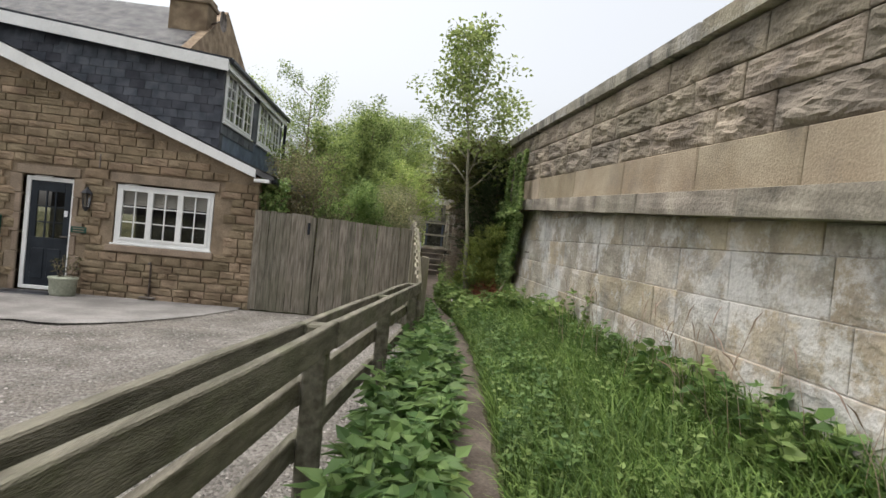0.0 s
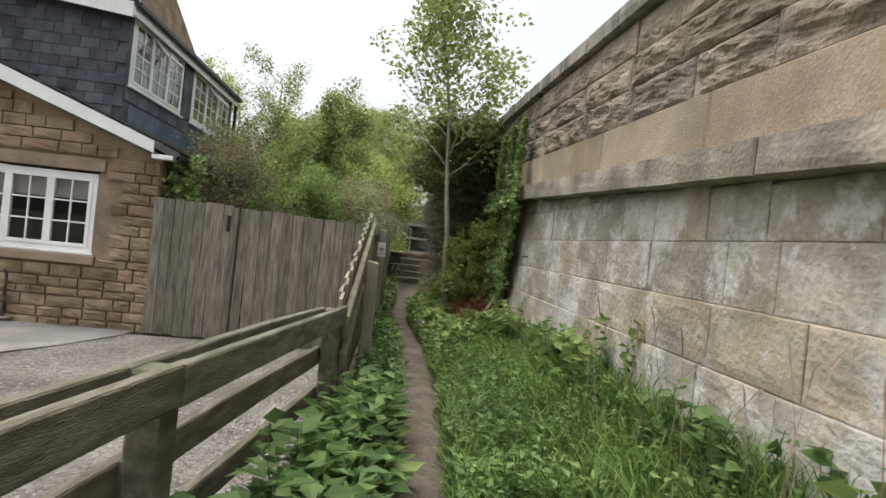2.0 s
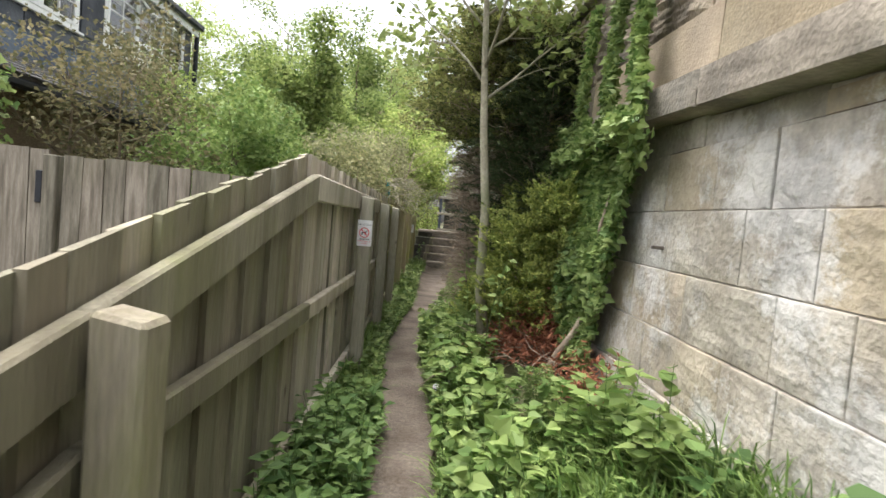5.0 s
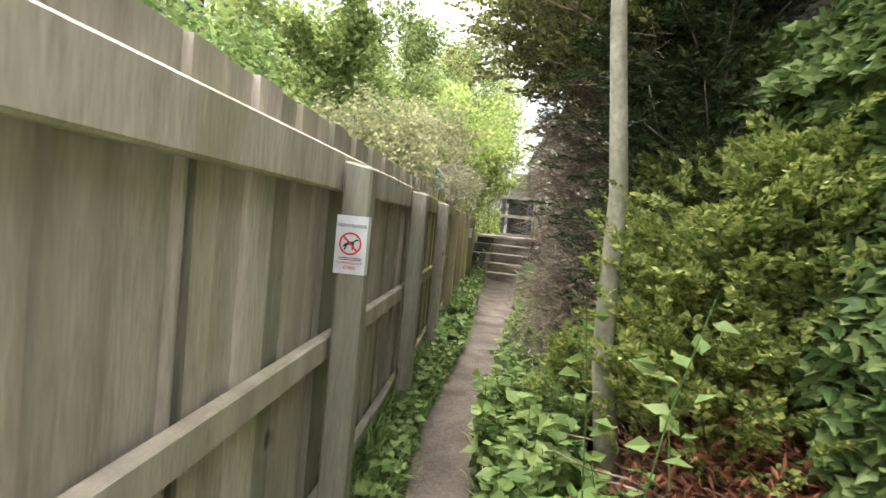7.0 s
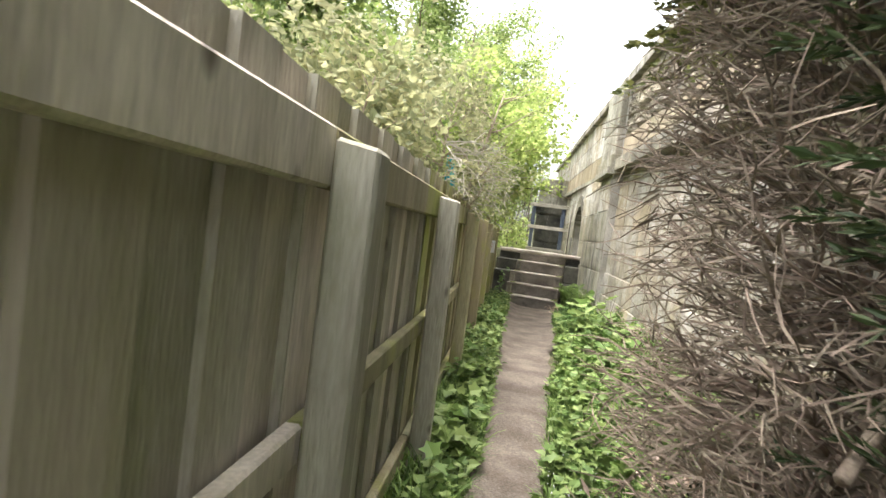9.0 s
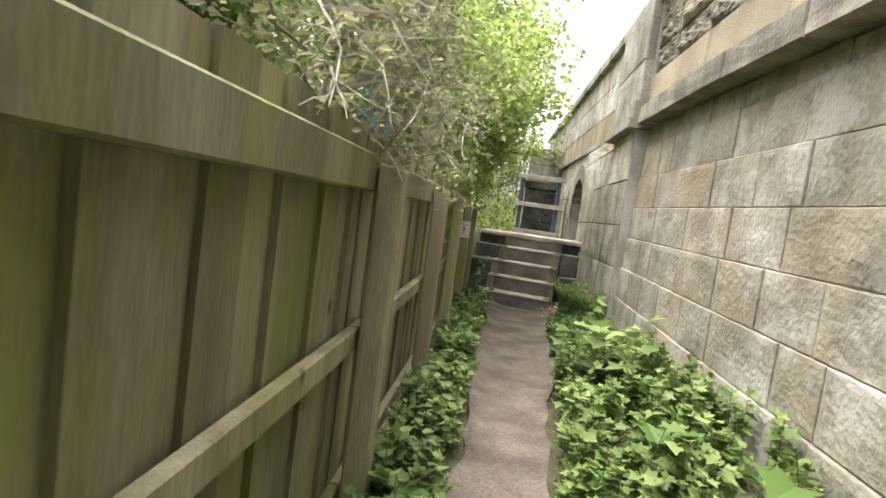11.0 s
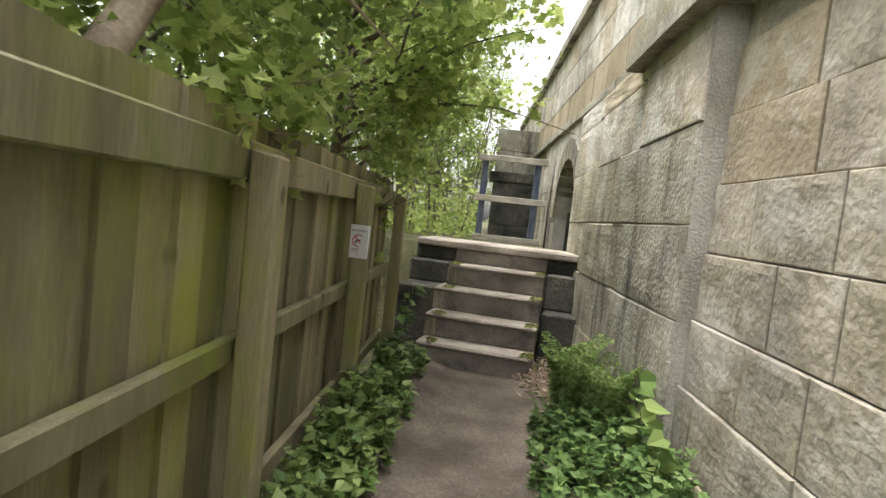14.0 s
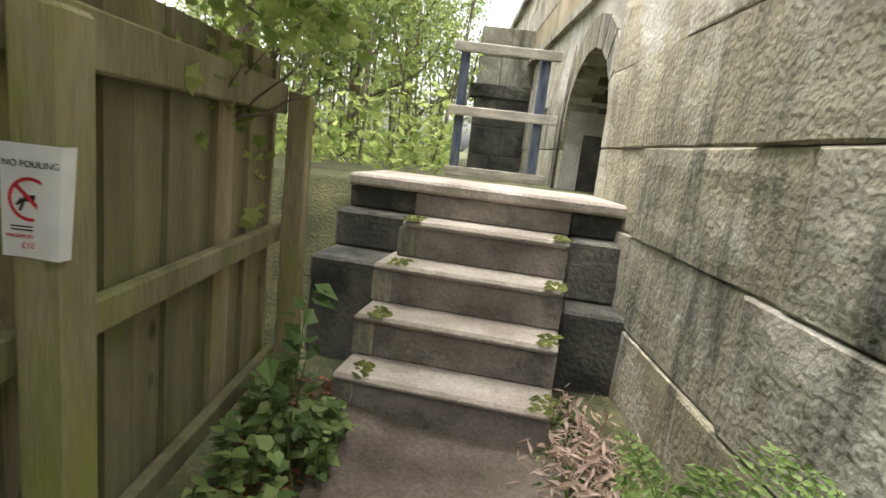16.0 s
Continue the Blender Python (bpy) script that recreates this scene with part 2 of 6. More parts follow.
M["door_paint"] = material("dark_blue_door_paint", (0.010, 0.014, 0.02), (0.02, 0.026, 0.034), 3, 30, 0.4, 0.05)
M["blind"] = material("pale_blind", (0.5, 0.48, 0.42), (0.6, 0.57, 0.5), 3, 30, 0.8, 0.02)
M["interior"] = material("room_shade_colour", (0.05, 0.05, 0.05), (0.1, 0.1, 0.1), 2, 20, 0.9, 0)
M["green_paint"] = material("dark_green_plaque", (0.008, 0.05, 0.035), (0.015, 0.07, 0.05), 3, 30, 0.4, 0.02)
M["pot"] = material("grey_green_glazed_pot", (0.25, 0.27, 0.20), (0.38, 0.39, 0.31), 3, 30, 0.6, 0.1)
M["steel"] = material("rusty_steel", (0.10, 0.08, 0.07), (0.22, 0.19, 0.17), 8, 60, 0.6, 0.2, metal=0.5)
M["blue_post"] = material("slate_blue_painted_timber", (0.06, 0.075, 0.12), (0.14, 0.16, 0.21), 5, 50, 0.7, 0.3, stretch=(5, 5, 0.8))
M["paper"] = material("laminated_paper", (0.66, 0.66, 0.68), (0.76, 0.76, 0.78), 3, 30, 0.35, 0.02)
M["red_ink"] = material("red_ink", (0.55, 0.03, 0.05), (0.62, 0.05, 0.07), 5, 30, 0.5, 0)
M["black_ink"] = material("black_ink", (0.02, 0.02, 0.025), (0.03, 0.03, 0.035), 5, 30, 0.5, 0)
M["tarp"] = material("teal_plastic_net", (0.01, 0.17, 0.20), (0.02, 0.30, 0.34), 6, 50, 0.5, 0.3)
M["brown_twig"] = material("dead_conifer_twig", (0.15, 0.115, 0.085), (0.36, 0.29, 0.22), 10, 60, 0.9, 0.3, 0.3, island=True)
M["rust_leaf"] = leaf_material("dead_rust_foliage", (0.13, 0.05, 0.02), (0.36, 0.15, 0.06), 0.2, 0.8)
M["straw"] = leaf_material("dry_straw", (0.28, 0.22, 0.12), (0.50, 0.42, 0.27), 0.3, 0.8)
M["ash_bark"] = material("smooth_ash_bark", (0.20, 0.18, 0.13), (0.36, 0.33, 0.25), 5, 40, 0.85, 0.3, stain=(0.14, 0.17, 0.08), stain_scale=3, stain_amount=0.5)
M["bark"] = material("brown_bark", (0.09, 0.07, 0.05), (0.20, 0.16, 0.11), 6, 40, 0.9, 0.5)
M["pale_bark"] = material("pale_bark", (0.26, 0.20, 0.15), (0.42, 0.35, 0.27), 6, 40, 0.9, 0.4)
M["ash_leaf"] = leaf_material("ash_leaf", (0.15, 0.23, 0.045), (0.35, 0.45, 0.12), 0.55)
M["tree_leaf"] = leaf_material("hazel_leaf", (0.09, 0.16, 0.03), (0.33, 0.44, 0.10), 0.5)
M["maple_leaf"] = leaf_material("field_maple_leaf", (0.18, 0.29, 0.045), (0.42, 0.53, 0.13), 0.62)
M["far_leaf"] = leaf_material("woodland_leaf", (0.09, 0.16, 0.03), (0.32, 0.43, 0.11), 0.5)
M["willow_leaf"] = leaf_material("grey_willow_leaf", (0.16, 0.20, 0.08), (0.40, 0.43, 0.17), 0.5)
M["conifer_leaf"] = leaf_material("dark_conifer_foliage", (0.018, 0.036, 0.010), (0.07, 0.105, 0.028), 0.2)
M["olive_leaf"] = leaf_material("olive_conifer_foliage", (0.07, 0.10, 0.025), (0.32, 0.36, 0.09), 0.45)
M["gold_leaf"] = leaf_material("golden_conifer_foliage", (0.10, 0.17, 0.03), (0.42, 0.50, 0.10), 0.45)
M["ivy_leaf"] = leaf_material("ivy_leaf", (0.07, 0.15, 0.028), (0.28, 0.40, 0.10), 0.35, 0.45)
M["nettle_leaf"] = leaf_material("nettle_leaf", (0.05, 0.12, 0.024), (0.17, 0.29, 0.065), 0.4)
M["herb_leaf"] = leaf_material("herb_leaf", (0.09, 0.18, 0.03), (0.26, 0.38, 0.09), 0.4)
M["grass"] = leaf_material("grass_blade", (0.045, 0.11, 0.014), (0.19, 0.31, 0.055), 0.4)
M["fern_leaf"] = leaf_material("fern_frond", (0.12, 0.22, 0.04), (0.27, 0.40, 0.10), 0.5)
M["shrub_leaf"] = leaf_material("bronze_green_shrub_leaf", (0.07, 0.085, 0.03), (0.22, 0.21, 0.08), 0.4)
M["petal"] = leaf_material("white_petal", (0.6, 0.6, 0.55), (0.8, 0.8, 0.75), 0.3)
M["violet_petal"] = leaf_material("violet_petal", (0.25, 0.12, 0.4), (0.35, 0.2, 0.55), 0.3)

glass = bpy.data.materials.new("window_glass")
glass.use_nodes = True
gb = glass.node_tree.nodes["Principled BSDF"]
gb.inputs["Transmission Weight"].default_value, gb.inputs["Roughness"].default_value, gb.inputs["IOR"].default_value = 1.0, 0.02, 1.45
M["glass"] = glass


# ---- mesh helpers ----
def mesh_of(name, verts, faces, mat, smooth=False):
    me = bpy.data.meshes.new(name)
    me.from_pydata(verts, [], faces)
    me.materials.append(mat)
    if smooth:
        me.polygons.foreach_set("use_smooth", [True] * len(me.polygons))
    me.update()
    return me


def thing(name, label, category, group="", kind="", at=(0, 0, 0), mesh=None, turn=0):
    ob = new(name, mesh)
    ob.location = at
    ob.rotation_euler = (0, 0, turn)
    return tagged(ob, label, category, group, kind)


def part(name, me, parent, label="", at=(0, 0, 0), scale=None, turn=None):
    ob = new(name, me)
    ob.parent = parent
    ob.location = at
    if scale:
        ob.scale = scale
    if turn:
        ob.rotation_euler = turn
    return tagged(ob, label)


def box_data(x0, y0, z0, x1, y1, z1, bev=0.0):
    """A box with its edges cut off by bev, as vertices and faces."""
    bm = bmesh.new()
    bmesh.ops.create_cube(bm, size=1)
    for v in bm.verts:
        v.co = Vector(((x0 + x1) / 2 + v.co.x * (x1 - x0), (y0 + y1) / 2 + v.co.y * (y1 - y0), (z0 + z1) / 2 + v.co.z * (z1 - z0)))
    if bev:
        bmesh.ops.bevel(bm, geom=bm.edges[:], offset=bev, segments=1, affect="EDGES")
    bm.verts.index_update()
    out = [tuple(v.co) for v in bm.verts], [tuple(v.index for v in f.verts) for f in bm.faces]
    bm.free()
    return out


def box(name, x0, y0, z0, x1, y1, z1, mat, bev=0.006):
    v, f = box_data(x0, y0, z0, x1, y1, z1, bev)
    return mesh_of(name, v, f, mat)


class Soup:
    """Collects vertices and faces of many small pieces into one mesh."""
    def __init__(self):
        self.v, self.f = [], []

    def add(self, verts, faces):
        k = len(self.v)
        self.v.extend(verts)
        self.f.extend([tuple(i + k for i in fc) for fc in faces])

    def box(self, *a):
        self.add(*box_data(*a))

    def tube(self, pts, radii, sides=6):
        pts = [Vector(p) for p in pts]
        ring = []
        side = None
        for i, p in enumerate(pts):
            d = (pts[min(i + 1, len(pts) - 1)] - pts[max(i - 1, 0)]).normalized()
            if side is None:
                side = d.orthogonal().normalized()
            side = (side - d * side.dot(d)).normalized()
            up = d.cross(side)
            ring.append([tuple(p + (side * math.cos(a) + up * math.sin(a)) * radii[i]) for a in [2 * math.pi * j / sides for j in range(sides)]])
        v = [c for r in ring for c in r]
        f = []
        for i in range(len(pts) - 1):
            for j in range(sides):
                f.append((i * sides + j, i * sides + (j + 1) % sides, (i + 1) * sides + (j + 1) % sides, (i + 1) * sides + j))
        f.append(tuple(range(sides))[::-1])
        f.append(tuple((len(pts) - 1) * sides + j for j in range(sides)))
        self.add(v, f)

    def mesh(self, name, mat, smooth=False):
        return mesh_of(name, self.v, self.f, mat, smooth)


LEAF = {  # outlines in the leaf's plane: along, across; folded a little at the midrib
    "oval": [(0, 0), (0.35, 0.32), (1, 0), (0.35, -0.32)],
    "thin": [(0, 0), (0.45, 0.12), (1, 0), (0.45, -0.12)],
    "heart": [(0, 0), (-0.08, 0.3), (0.3, 0.46), (1, 0), (0.3, -0.46), (-0.08, -0.3)],
    "ivy": [(0, 0), (-0.1, 0.36), (0.3, 0.52), (0.45, 0.28), (1, 0), (0.45, -0.28), (0.3, -0.52), (-0.1, -0.36)],
    "maple": [(0, 0), (-0.05, 0.42), (0.22, 0.34), (0.5, 0.62), (0.6, 0.26), (1, 0), (0.6, -0.26), (0.5, -0.62), (0.22, -0.34), (-0.05, -0.42)],
}


def leaves(name, centres, size, mat, kind="oval", rng=None, up=0.6, out=None, droop=0.0):
    """One mesh of leaves at the centres; out: directions in which the leaves point."""
    rng = rng or np.random.default_rng(1)
    c = np.asarray(centres, float)
    n = len(c)
    d = rng.normal(size=(n, 3))
    if out is not None:
        d = d * 0.6 + np.asarray(out)
    d[:, 2] = d[:, 2] * 0.6 - droop
    d /= np.linalg.norm(d, axis=1)[:, None] + 1e-9
    nn = rng.normal(size=(n, 3)) * (1 - up) + np.array([0, 0, up])
    s = np.cross(nn, d)
    s /= np.linalg.norm(s, axis=1)[:, None] + 1e-9
    nrm = np.cross(d, s)
    shape = np.array(LEAF[kind])
    k = len(shape)
    sz = size * rng.uniform(0.6, 1.25, n)
    fold = np.abs(shape[:, 1]) * 0.35
    v = (c[:, None, :] + sz[:, None, None] * (d[:, None, :] * shape[None, :, 0, None] + s[:, None, :] * shape[None, :, 1, None] + nrm[:, None, :] * fold[None, :, None]))
    tip = int(np.argmax(shape[:, 0]))
    base = np.arange(n)[:, None] * k
    left = base + np.array(list(range(0, tip + 1)))[None]
    right = base + np.array([0] + list(range(tip, k)))[None]
    faces = left.tolist() + right.tolist()
    return mesh_of(name, v.reshape(-1, 3).tolist(), faces, mat)


def cloud(rng, centre, radius, n):
    p = rng.normal(size=(n, 3))
    p /= np.linalg.norm(p, axis=1)[:, None]
    return np.asarray(centre) + p * radius * rng.uniform(0.25, 1.0, (n, 1)) ** 0.6


def branch_line(rng, start, direction, length, steps=5, wobble=0.18, rise=0.1):
    p, d = np.array(start, float), np.array(direction, float)
    d /= np.linalg.norm(d)
    out = [tuple(p)]
    for _ in range(steps):
        d = d + rng.normal(size=3) * wobble + np.array([0, 0, rise])
        d /= np.linalg.norm(d)
        p = p + d * length / steps
        out.append(tuple(p))
    return out


def tree(name, label, base, height, radius, spread, first, limbs, bark, leaf, leaf_size, per_clump, clump, seed, kind="oval",
         lean=(0, 0), up=0.5, sub=4, keep=None, shape=lambda u: 1.0, category="tree", group="", rise=0.1, stems=1, droop=0.0, elev=0.5):
    """A tree with a trunk, limbs that carry twigs, and a crown of leaf clumps with gaps between them."""
    rng = np.random.default_rng(seed)
    root = thing(name, label, category, group, at=base)
    tips, limb_meshes = [], []
    for s in range(stems):
        stem = Soup()
        off = np.array([rng.normal() * 0.12, rng.normal() * 0.12, 0]) if stems > 1 else np.zeros(3)
        lx, ly = lean[0] + (rng.normal() * 0.22 if stems > 1 else 0), lean[1] + (rng.normal() * 0.22 if stems > 1 else 0)
        trunk = [tuple(off + np.array([lx * u + rng.normal() * 0.02 * height * 0.2, ly * u + rng.normal() * 0.02 * height * 0.2, height * u * 0.95])) for u in np.linspace(0, 1, 9)]
        trunk[0] = (off[0], off[1], -0.05)
        stem.tube(trunk, [radius * (1.25 if i == 0 else 1) * (1 - 0.85 * i / 8) / stems ** 0.5 for i in range(9)], 8)
        for i in range(limbs):
            u = first + (1 - first) * (i + rng.uniform(0, 0.8)) / limbs
            k = min(7, int(u * 8))
            w = u * 8 - k
            st = np.array(trunk[k]) * (1 - w) + np.array(trunk[k + 1]) * w
            a = i * 2.4 + rng.normal() * 0.4
            ln = spread * shape((u - first) / (1 - first)) * rng.uniform(0.75, 1.15)
            line = branch_line(rng, st, (math.cos(a), math.sin(a), elev), ln, 5, 0.16, rise)
            if keep and not keep(*(np.array(line[-1]) + np.array(base))):
                line = [tuple(np.array(st) + (np.array(q) - np.array(st)) * 0.45) for q in line]
            r0 = radius * 0.42 * (1 - 0.6 * u) / stems ** 0.5
            wood = Soup()
            limb_meshes.append(wood)
            wood.tube(line, [r0 * (1 - 0.8 * j / 5) for j in range(6)], 5)
            tips.append(line[-1])
            for j in range(sub):
                q = line[1 + (j * 4) // sub + (1 if j % 2 else 0)] if sub <= 6 else line[1 + j % 5]
                a2 = a + rng.uniform(-1.3, 1.3)
                tw = branch_line(rng, q, (math.cos(a2), math.sin(a2), rng.uniform(-0.1, 0.8)), ln * rng.uniform(0.25, 0.5), 3, 0.25, rise)
                wood.tube(tw, [r0 * 0.35 * (1 - 0.7 * m / 3) for m in range(4)], 4)
                tips += [tw[-1], tw[2]]
        tips.append(trunk[-1])
        part("trunk", stem.mesh("trunk", bark, True), root)
    for w in limb_meshes:
        part("limb", w.mesh("limb", bark, True), root)
    pts = np.concatenate([cloud(rng, t, clump * rng.uniform(0.6, 1.3), per_clump) for t in tips])
    if keep:
        pts = np.array([q for q in pts if keep(q[0] + base[0], q[1] + base[1], q[2] + base[2])])
    part("crown", leaves("crown", pts, leaf_size, leaf, kind, rng, up, droop=droop), root)
    return root


# ---- ground ----
def smooth(a, b, t):
    t = min(1.0, max(0.0, (t - a) / (b - a)))
    return t * t * (3 - 2 * t)


PATH_LINE = [(-12, 0.0), (-3, 0.55), (0, 0.95), (3, 1.27), (5, 1.45), (7, 1.57), (9.1, 1.57), (11.5, 1.41), (13, 1.47), (14.6, 1.6), (18.8, 1.79), (21.5, 1.9), (22.7, 1.9)]


def path_x(y):
    for (y0, x0), (y1, x1) in zip(PATH_LINE, PATH_LINE[1:]):
        if y <= y1:
            return x0 + (x1 - x0) * max(0.0, (y - y0) / (y1 - y0))
    return PATH_LINE[-1][1]


def fence_x(y):
    """The line of the rail fence, then of the boarded fence."""
    return min(0.9, 0.125 + 0.136 * y)


def ledge_z(y):
    pts = [(-40, -0.9), (10, 2.24), (18, 2.66), (26, 2.93), (40, 3.25)]
    for (y0, z0), (y1, z1) in zip(pts, pts[1:]):
        if y <= y1:
            return z0 + (z1 - z0) * (y - y0) / (y1 - y0)
    return pts[-1][1]


def ground_z(x, y):
    if abs(x) > 120 or y > 120 or y < -60:
        return 0.0
    z = 0.0
    px = path_x(y)
    if x > px:
        z += 0.30 * smooth(px + 0.25, 2.9, x) * (1 - 0.75 * smooth(19, 22.5, y))
    else:
        z += 0.05 * smooth(px - 0.2, px - 0.5, x) if x > fence_x(y) else -0.06 - 0.12 * smooth(0, 9, y)
    if y > 23.0:
        z = z + (1.13 - z) * smooth(23.3, 24.0, y)
    if x > 3.2:
        z = z + (ledge_z(y) + 0.15 - z) * (smooth(3.25, 3.4, x) if y < 22 else smooth(5.2, 5.4, x))
    return z + 0.02 * noise.noise((x * 0.9, y * 0.9, 0)) * (0 if abs(x - px) < 0.3 else 1)


xs = [-900, -300, -100, -40, -20] + [-12 + 0.6 * i for i in range(20)] + [0.1 * i for i in range(0, 36)] + [3.7, 4.2, 4.8, 5.1, 5.2, 5.3, 5.4, 6, 8, 12, 30, 100, 300, 900]
ys = [-900, -300, -60, -30] + [-12 + 0.25 * i for i in range(160)] + [28.5, 30, 34, 40, 60, 120, 300, 900]
gv = [(x, y, ground_z(x, y)) for y in ys for x in xs]
nx = len(xs)
gf = [(j * nx + i, j * nx + i + 1, (j + 1) * nx + i + 1, (j + 1) * nx + i) for j in range(len(ys) - 1) for i in range(nx - 1)]
thing("ground", "dark leaf-littered soil under the plants", "ground", kind="structure", mesh=mesh_of("ground", gv, gf, M["soil"], True))


def strip(name, label, left, right, y0, y1, step, lift, mat, category, edge=0.0):
    v, f = [], []
    n = int((y1 - y0) / step)
    for i in range(n + 1):
        y = y0 + (y1 - y0) * i / n
        a = left(y) + edge * noise.noise((y * 2.1, 3, 1))
        b = right(y) + edge * noise.noise((y * 2.3, 9, 4))
        for j in range(9):
            x = a + (b - a) * j / 8
            v.append((x, y, max(ground_z(x, y), ground_z(x - 0.05, y), ground_z(x + 0.05, y)) + lift + (0.012 * noise.noise((x * 5, y * 5, 2)) if edge else 0)))
        if i:
            k = i * 9
            f += [(k - 9 + j, k - 8 + j, k + 1 + j, k + j) for j in range(8)]
    return thing(name, label, category, kind="structure", mesh=mesh_of(name, v, f, mat, True))


strip("footpath", "narrow trodden brown earth footpath", lambda y: path_x(y) - 0.19 - 0.22 * smooth(17, 21, y) - 0.08 * smooth(12, 15, y), lambda y: path_x(y) + 0.17 + 0.3 * smooth(17, 21, y) + 0.1 * smooth(12, 15, y), -8, 22.75, 0.12, 0.022, M["earth"], "footpath", 0.07)
strip("gravel_drive", "pale gravel drive in front of the house", lambda y: -14.0, lambda y: fence_x(y) - 0.08, -12, 9.45, 0.3, 0.02, M["gravel"], "drive")
ap = Soup()
apron_edge = [(-13 + 0.3 * i, 6.7 + 0.25 * noise.noise((i * 0.4, 0, 0)) + (0.28 * max(0, i - 30)) ** 2 * 0.9) for i in range(37)]
for k in range(7):
    ap.v += [(x, y + (9.64 - y) * k / 6, max(ground_z(x, y + (9.64 - y) * k / 6), ground_z(x, min(9.6, y + (9.64 - y) * (k + 1) / 6))) + 0.036) for x, y in apron_edge]
ap.f = [(k * 37 + i, k * 37 + i + 1, k * 37 + i + 38, k * 37 + i + 37) for k in range(6) for i in range(36)]
thing("concrete_apron", "worn grey concrete apron along the house wall", "paving", kind="structure", mesh=ap.mesh("concrete_apron", M["concrete"]))
rng = np.random.default_rng(5)
peb = Soup()
for _ in range(9000):
    y = rng.uniform(-0.5, 9.3)
    x = fence_x(y) - 0.1 - rng.uniform(0, 1) ** 1.5 * 5
    if x < -2.4 and y > 6.7:
        continue
    r = rng.uniform(0.008, 0.02)
    z = ground_z(x, y) + 0.024
    a = rng.uniform(0, 6.28)
    c, s = math.cos(a) * r, math.sin(a) * r
    peb.add([(x + c, y + s, z), (x - s, y + c, z), (x - c, y - s, z), (x + s, y - c, z), (x + 0.2 * c, y + 0.2 * s, z + r * 0.8)], [(0, 1, 4), (1, 2, 4), (2, 3, 4), (3, 0, 4)])
thing("gravel_stones", "loose pale gravel stones lying on the drive", "gravel", kind="stuff", mesh=peb.mesh("gravel_stones", M["pebble"]))


# ---- the tall stone wall ----
def stone_mesh(name, mat, rough, seed, cuts=3, drop=0.03):
    """A block of one metre cube: its face looks to -x, with worn edges, rough as given."""
    rs = np.random.default_rng(seed)
    n = cuts + 2
    ring = [0.0, 0.015] + [0.015 + 0.97 * q / (n - 2) for q in range(1, n - 2)] + [0.985, 1.0]
    v, f = [], []
    for j in range(n + 1):
        for i in range(n + 1):
            u, w = ring[i], ring[j]
            rim = i in (0, n) or j in (0, n)
            wave = 0.6 * noise.noise((u * 2.2 + seed * 7, w * 1.6, seed)) + 0.4 * noise.noise((u * 6 + seed * 3, w * 4, seed + 5))
            soft = min(1.0, 6 * min(u, 1 - u, w, 1 - w) + 0.15)
            x = -0.5 + (drop if rim else -rough * soft * (0.35 + wave + rs.uniform(-0.12, 0.12)))
            v.append((x, u - 0.5 + (0.006 * rs.uniform(-1, 1) if 0 < u < 1 else 0), w - 0.5 + (0.012 * rs.uniform(-1, 1) if 0 < w < 1 else 0)))
    for j in range(n):
        for i in range(n):
            a = j * (n + 1) + i
            f.append((a, a + n + 1, a + n + 2, a + 1))
    k = len(v)
    v += [(0.5, -0.5, -0.5), (0.5, 0.5, -0.5), (0.5, 0.5, 0.5), (0.5, -0.5, 0.5)]
    c = [0, n, (n + 1) * (n + 1) - 1, n * (n + 1)]
    f.append(tuple(range(0, n + 1)) + (k + 1, k))
    f.append(tuple(n * (n + 1) + i for i in range(n, -1, -1)) + (k + 3, k + 2))
    f.append(tuple(j * (n + 1) for j in range(n, -1, -1)) + (k, k + 3))
    f.append(tuple(n + j * (n + 1) for j in range(0, n + 1)) + (k + 2, k + 1))
    return mesh_of(name, v, f, mat)


def stone_set(name, mat, rough, count, cuts=3):
    return [stone_mesh(name, mat, rough, 10 + i, cuts) for i in range(count)]


S_LOWER = [stone_mesh("stone", M["lower_stone"], 0.05, 10 + i, 7, 0.008) for i in range(8)]
S_CHIP = [stone_mesh("stone", M["chip_stone"], 0.035, 30 + i, 9, 0.012) for i in range(8)]
S_ASH = stone_set("stone", M["ashlar"], 0.02, 4, 3)
S_ROCK = stone_set("stone", M["rock_face"], 0.6, 8, 12)
S_DARK = stone_set("stone", M["dark_stone"], 0.05, 6, 6)
S_SOOT = stone_set("stone", M["soot_shade_stone"], 0.05, 4, 5)
S_LEDGE = stone_set("stone", material("stained_ledge_stone", (0.17, 0.15, 0.12), (0.36, 0.32, 0.255), 2.4, 40, 0.9, 0.35, 0.16, stain=(0.09, 0.09, 0.085), stain_scale=1.6, stain_amount=0.5), 0.03, 4, 4)
S_CAP = stone_set("stone", M["dark_stone"], 0.02, 3, 2)


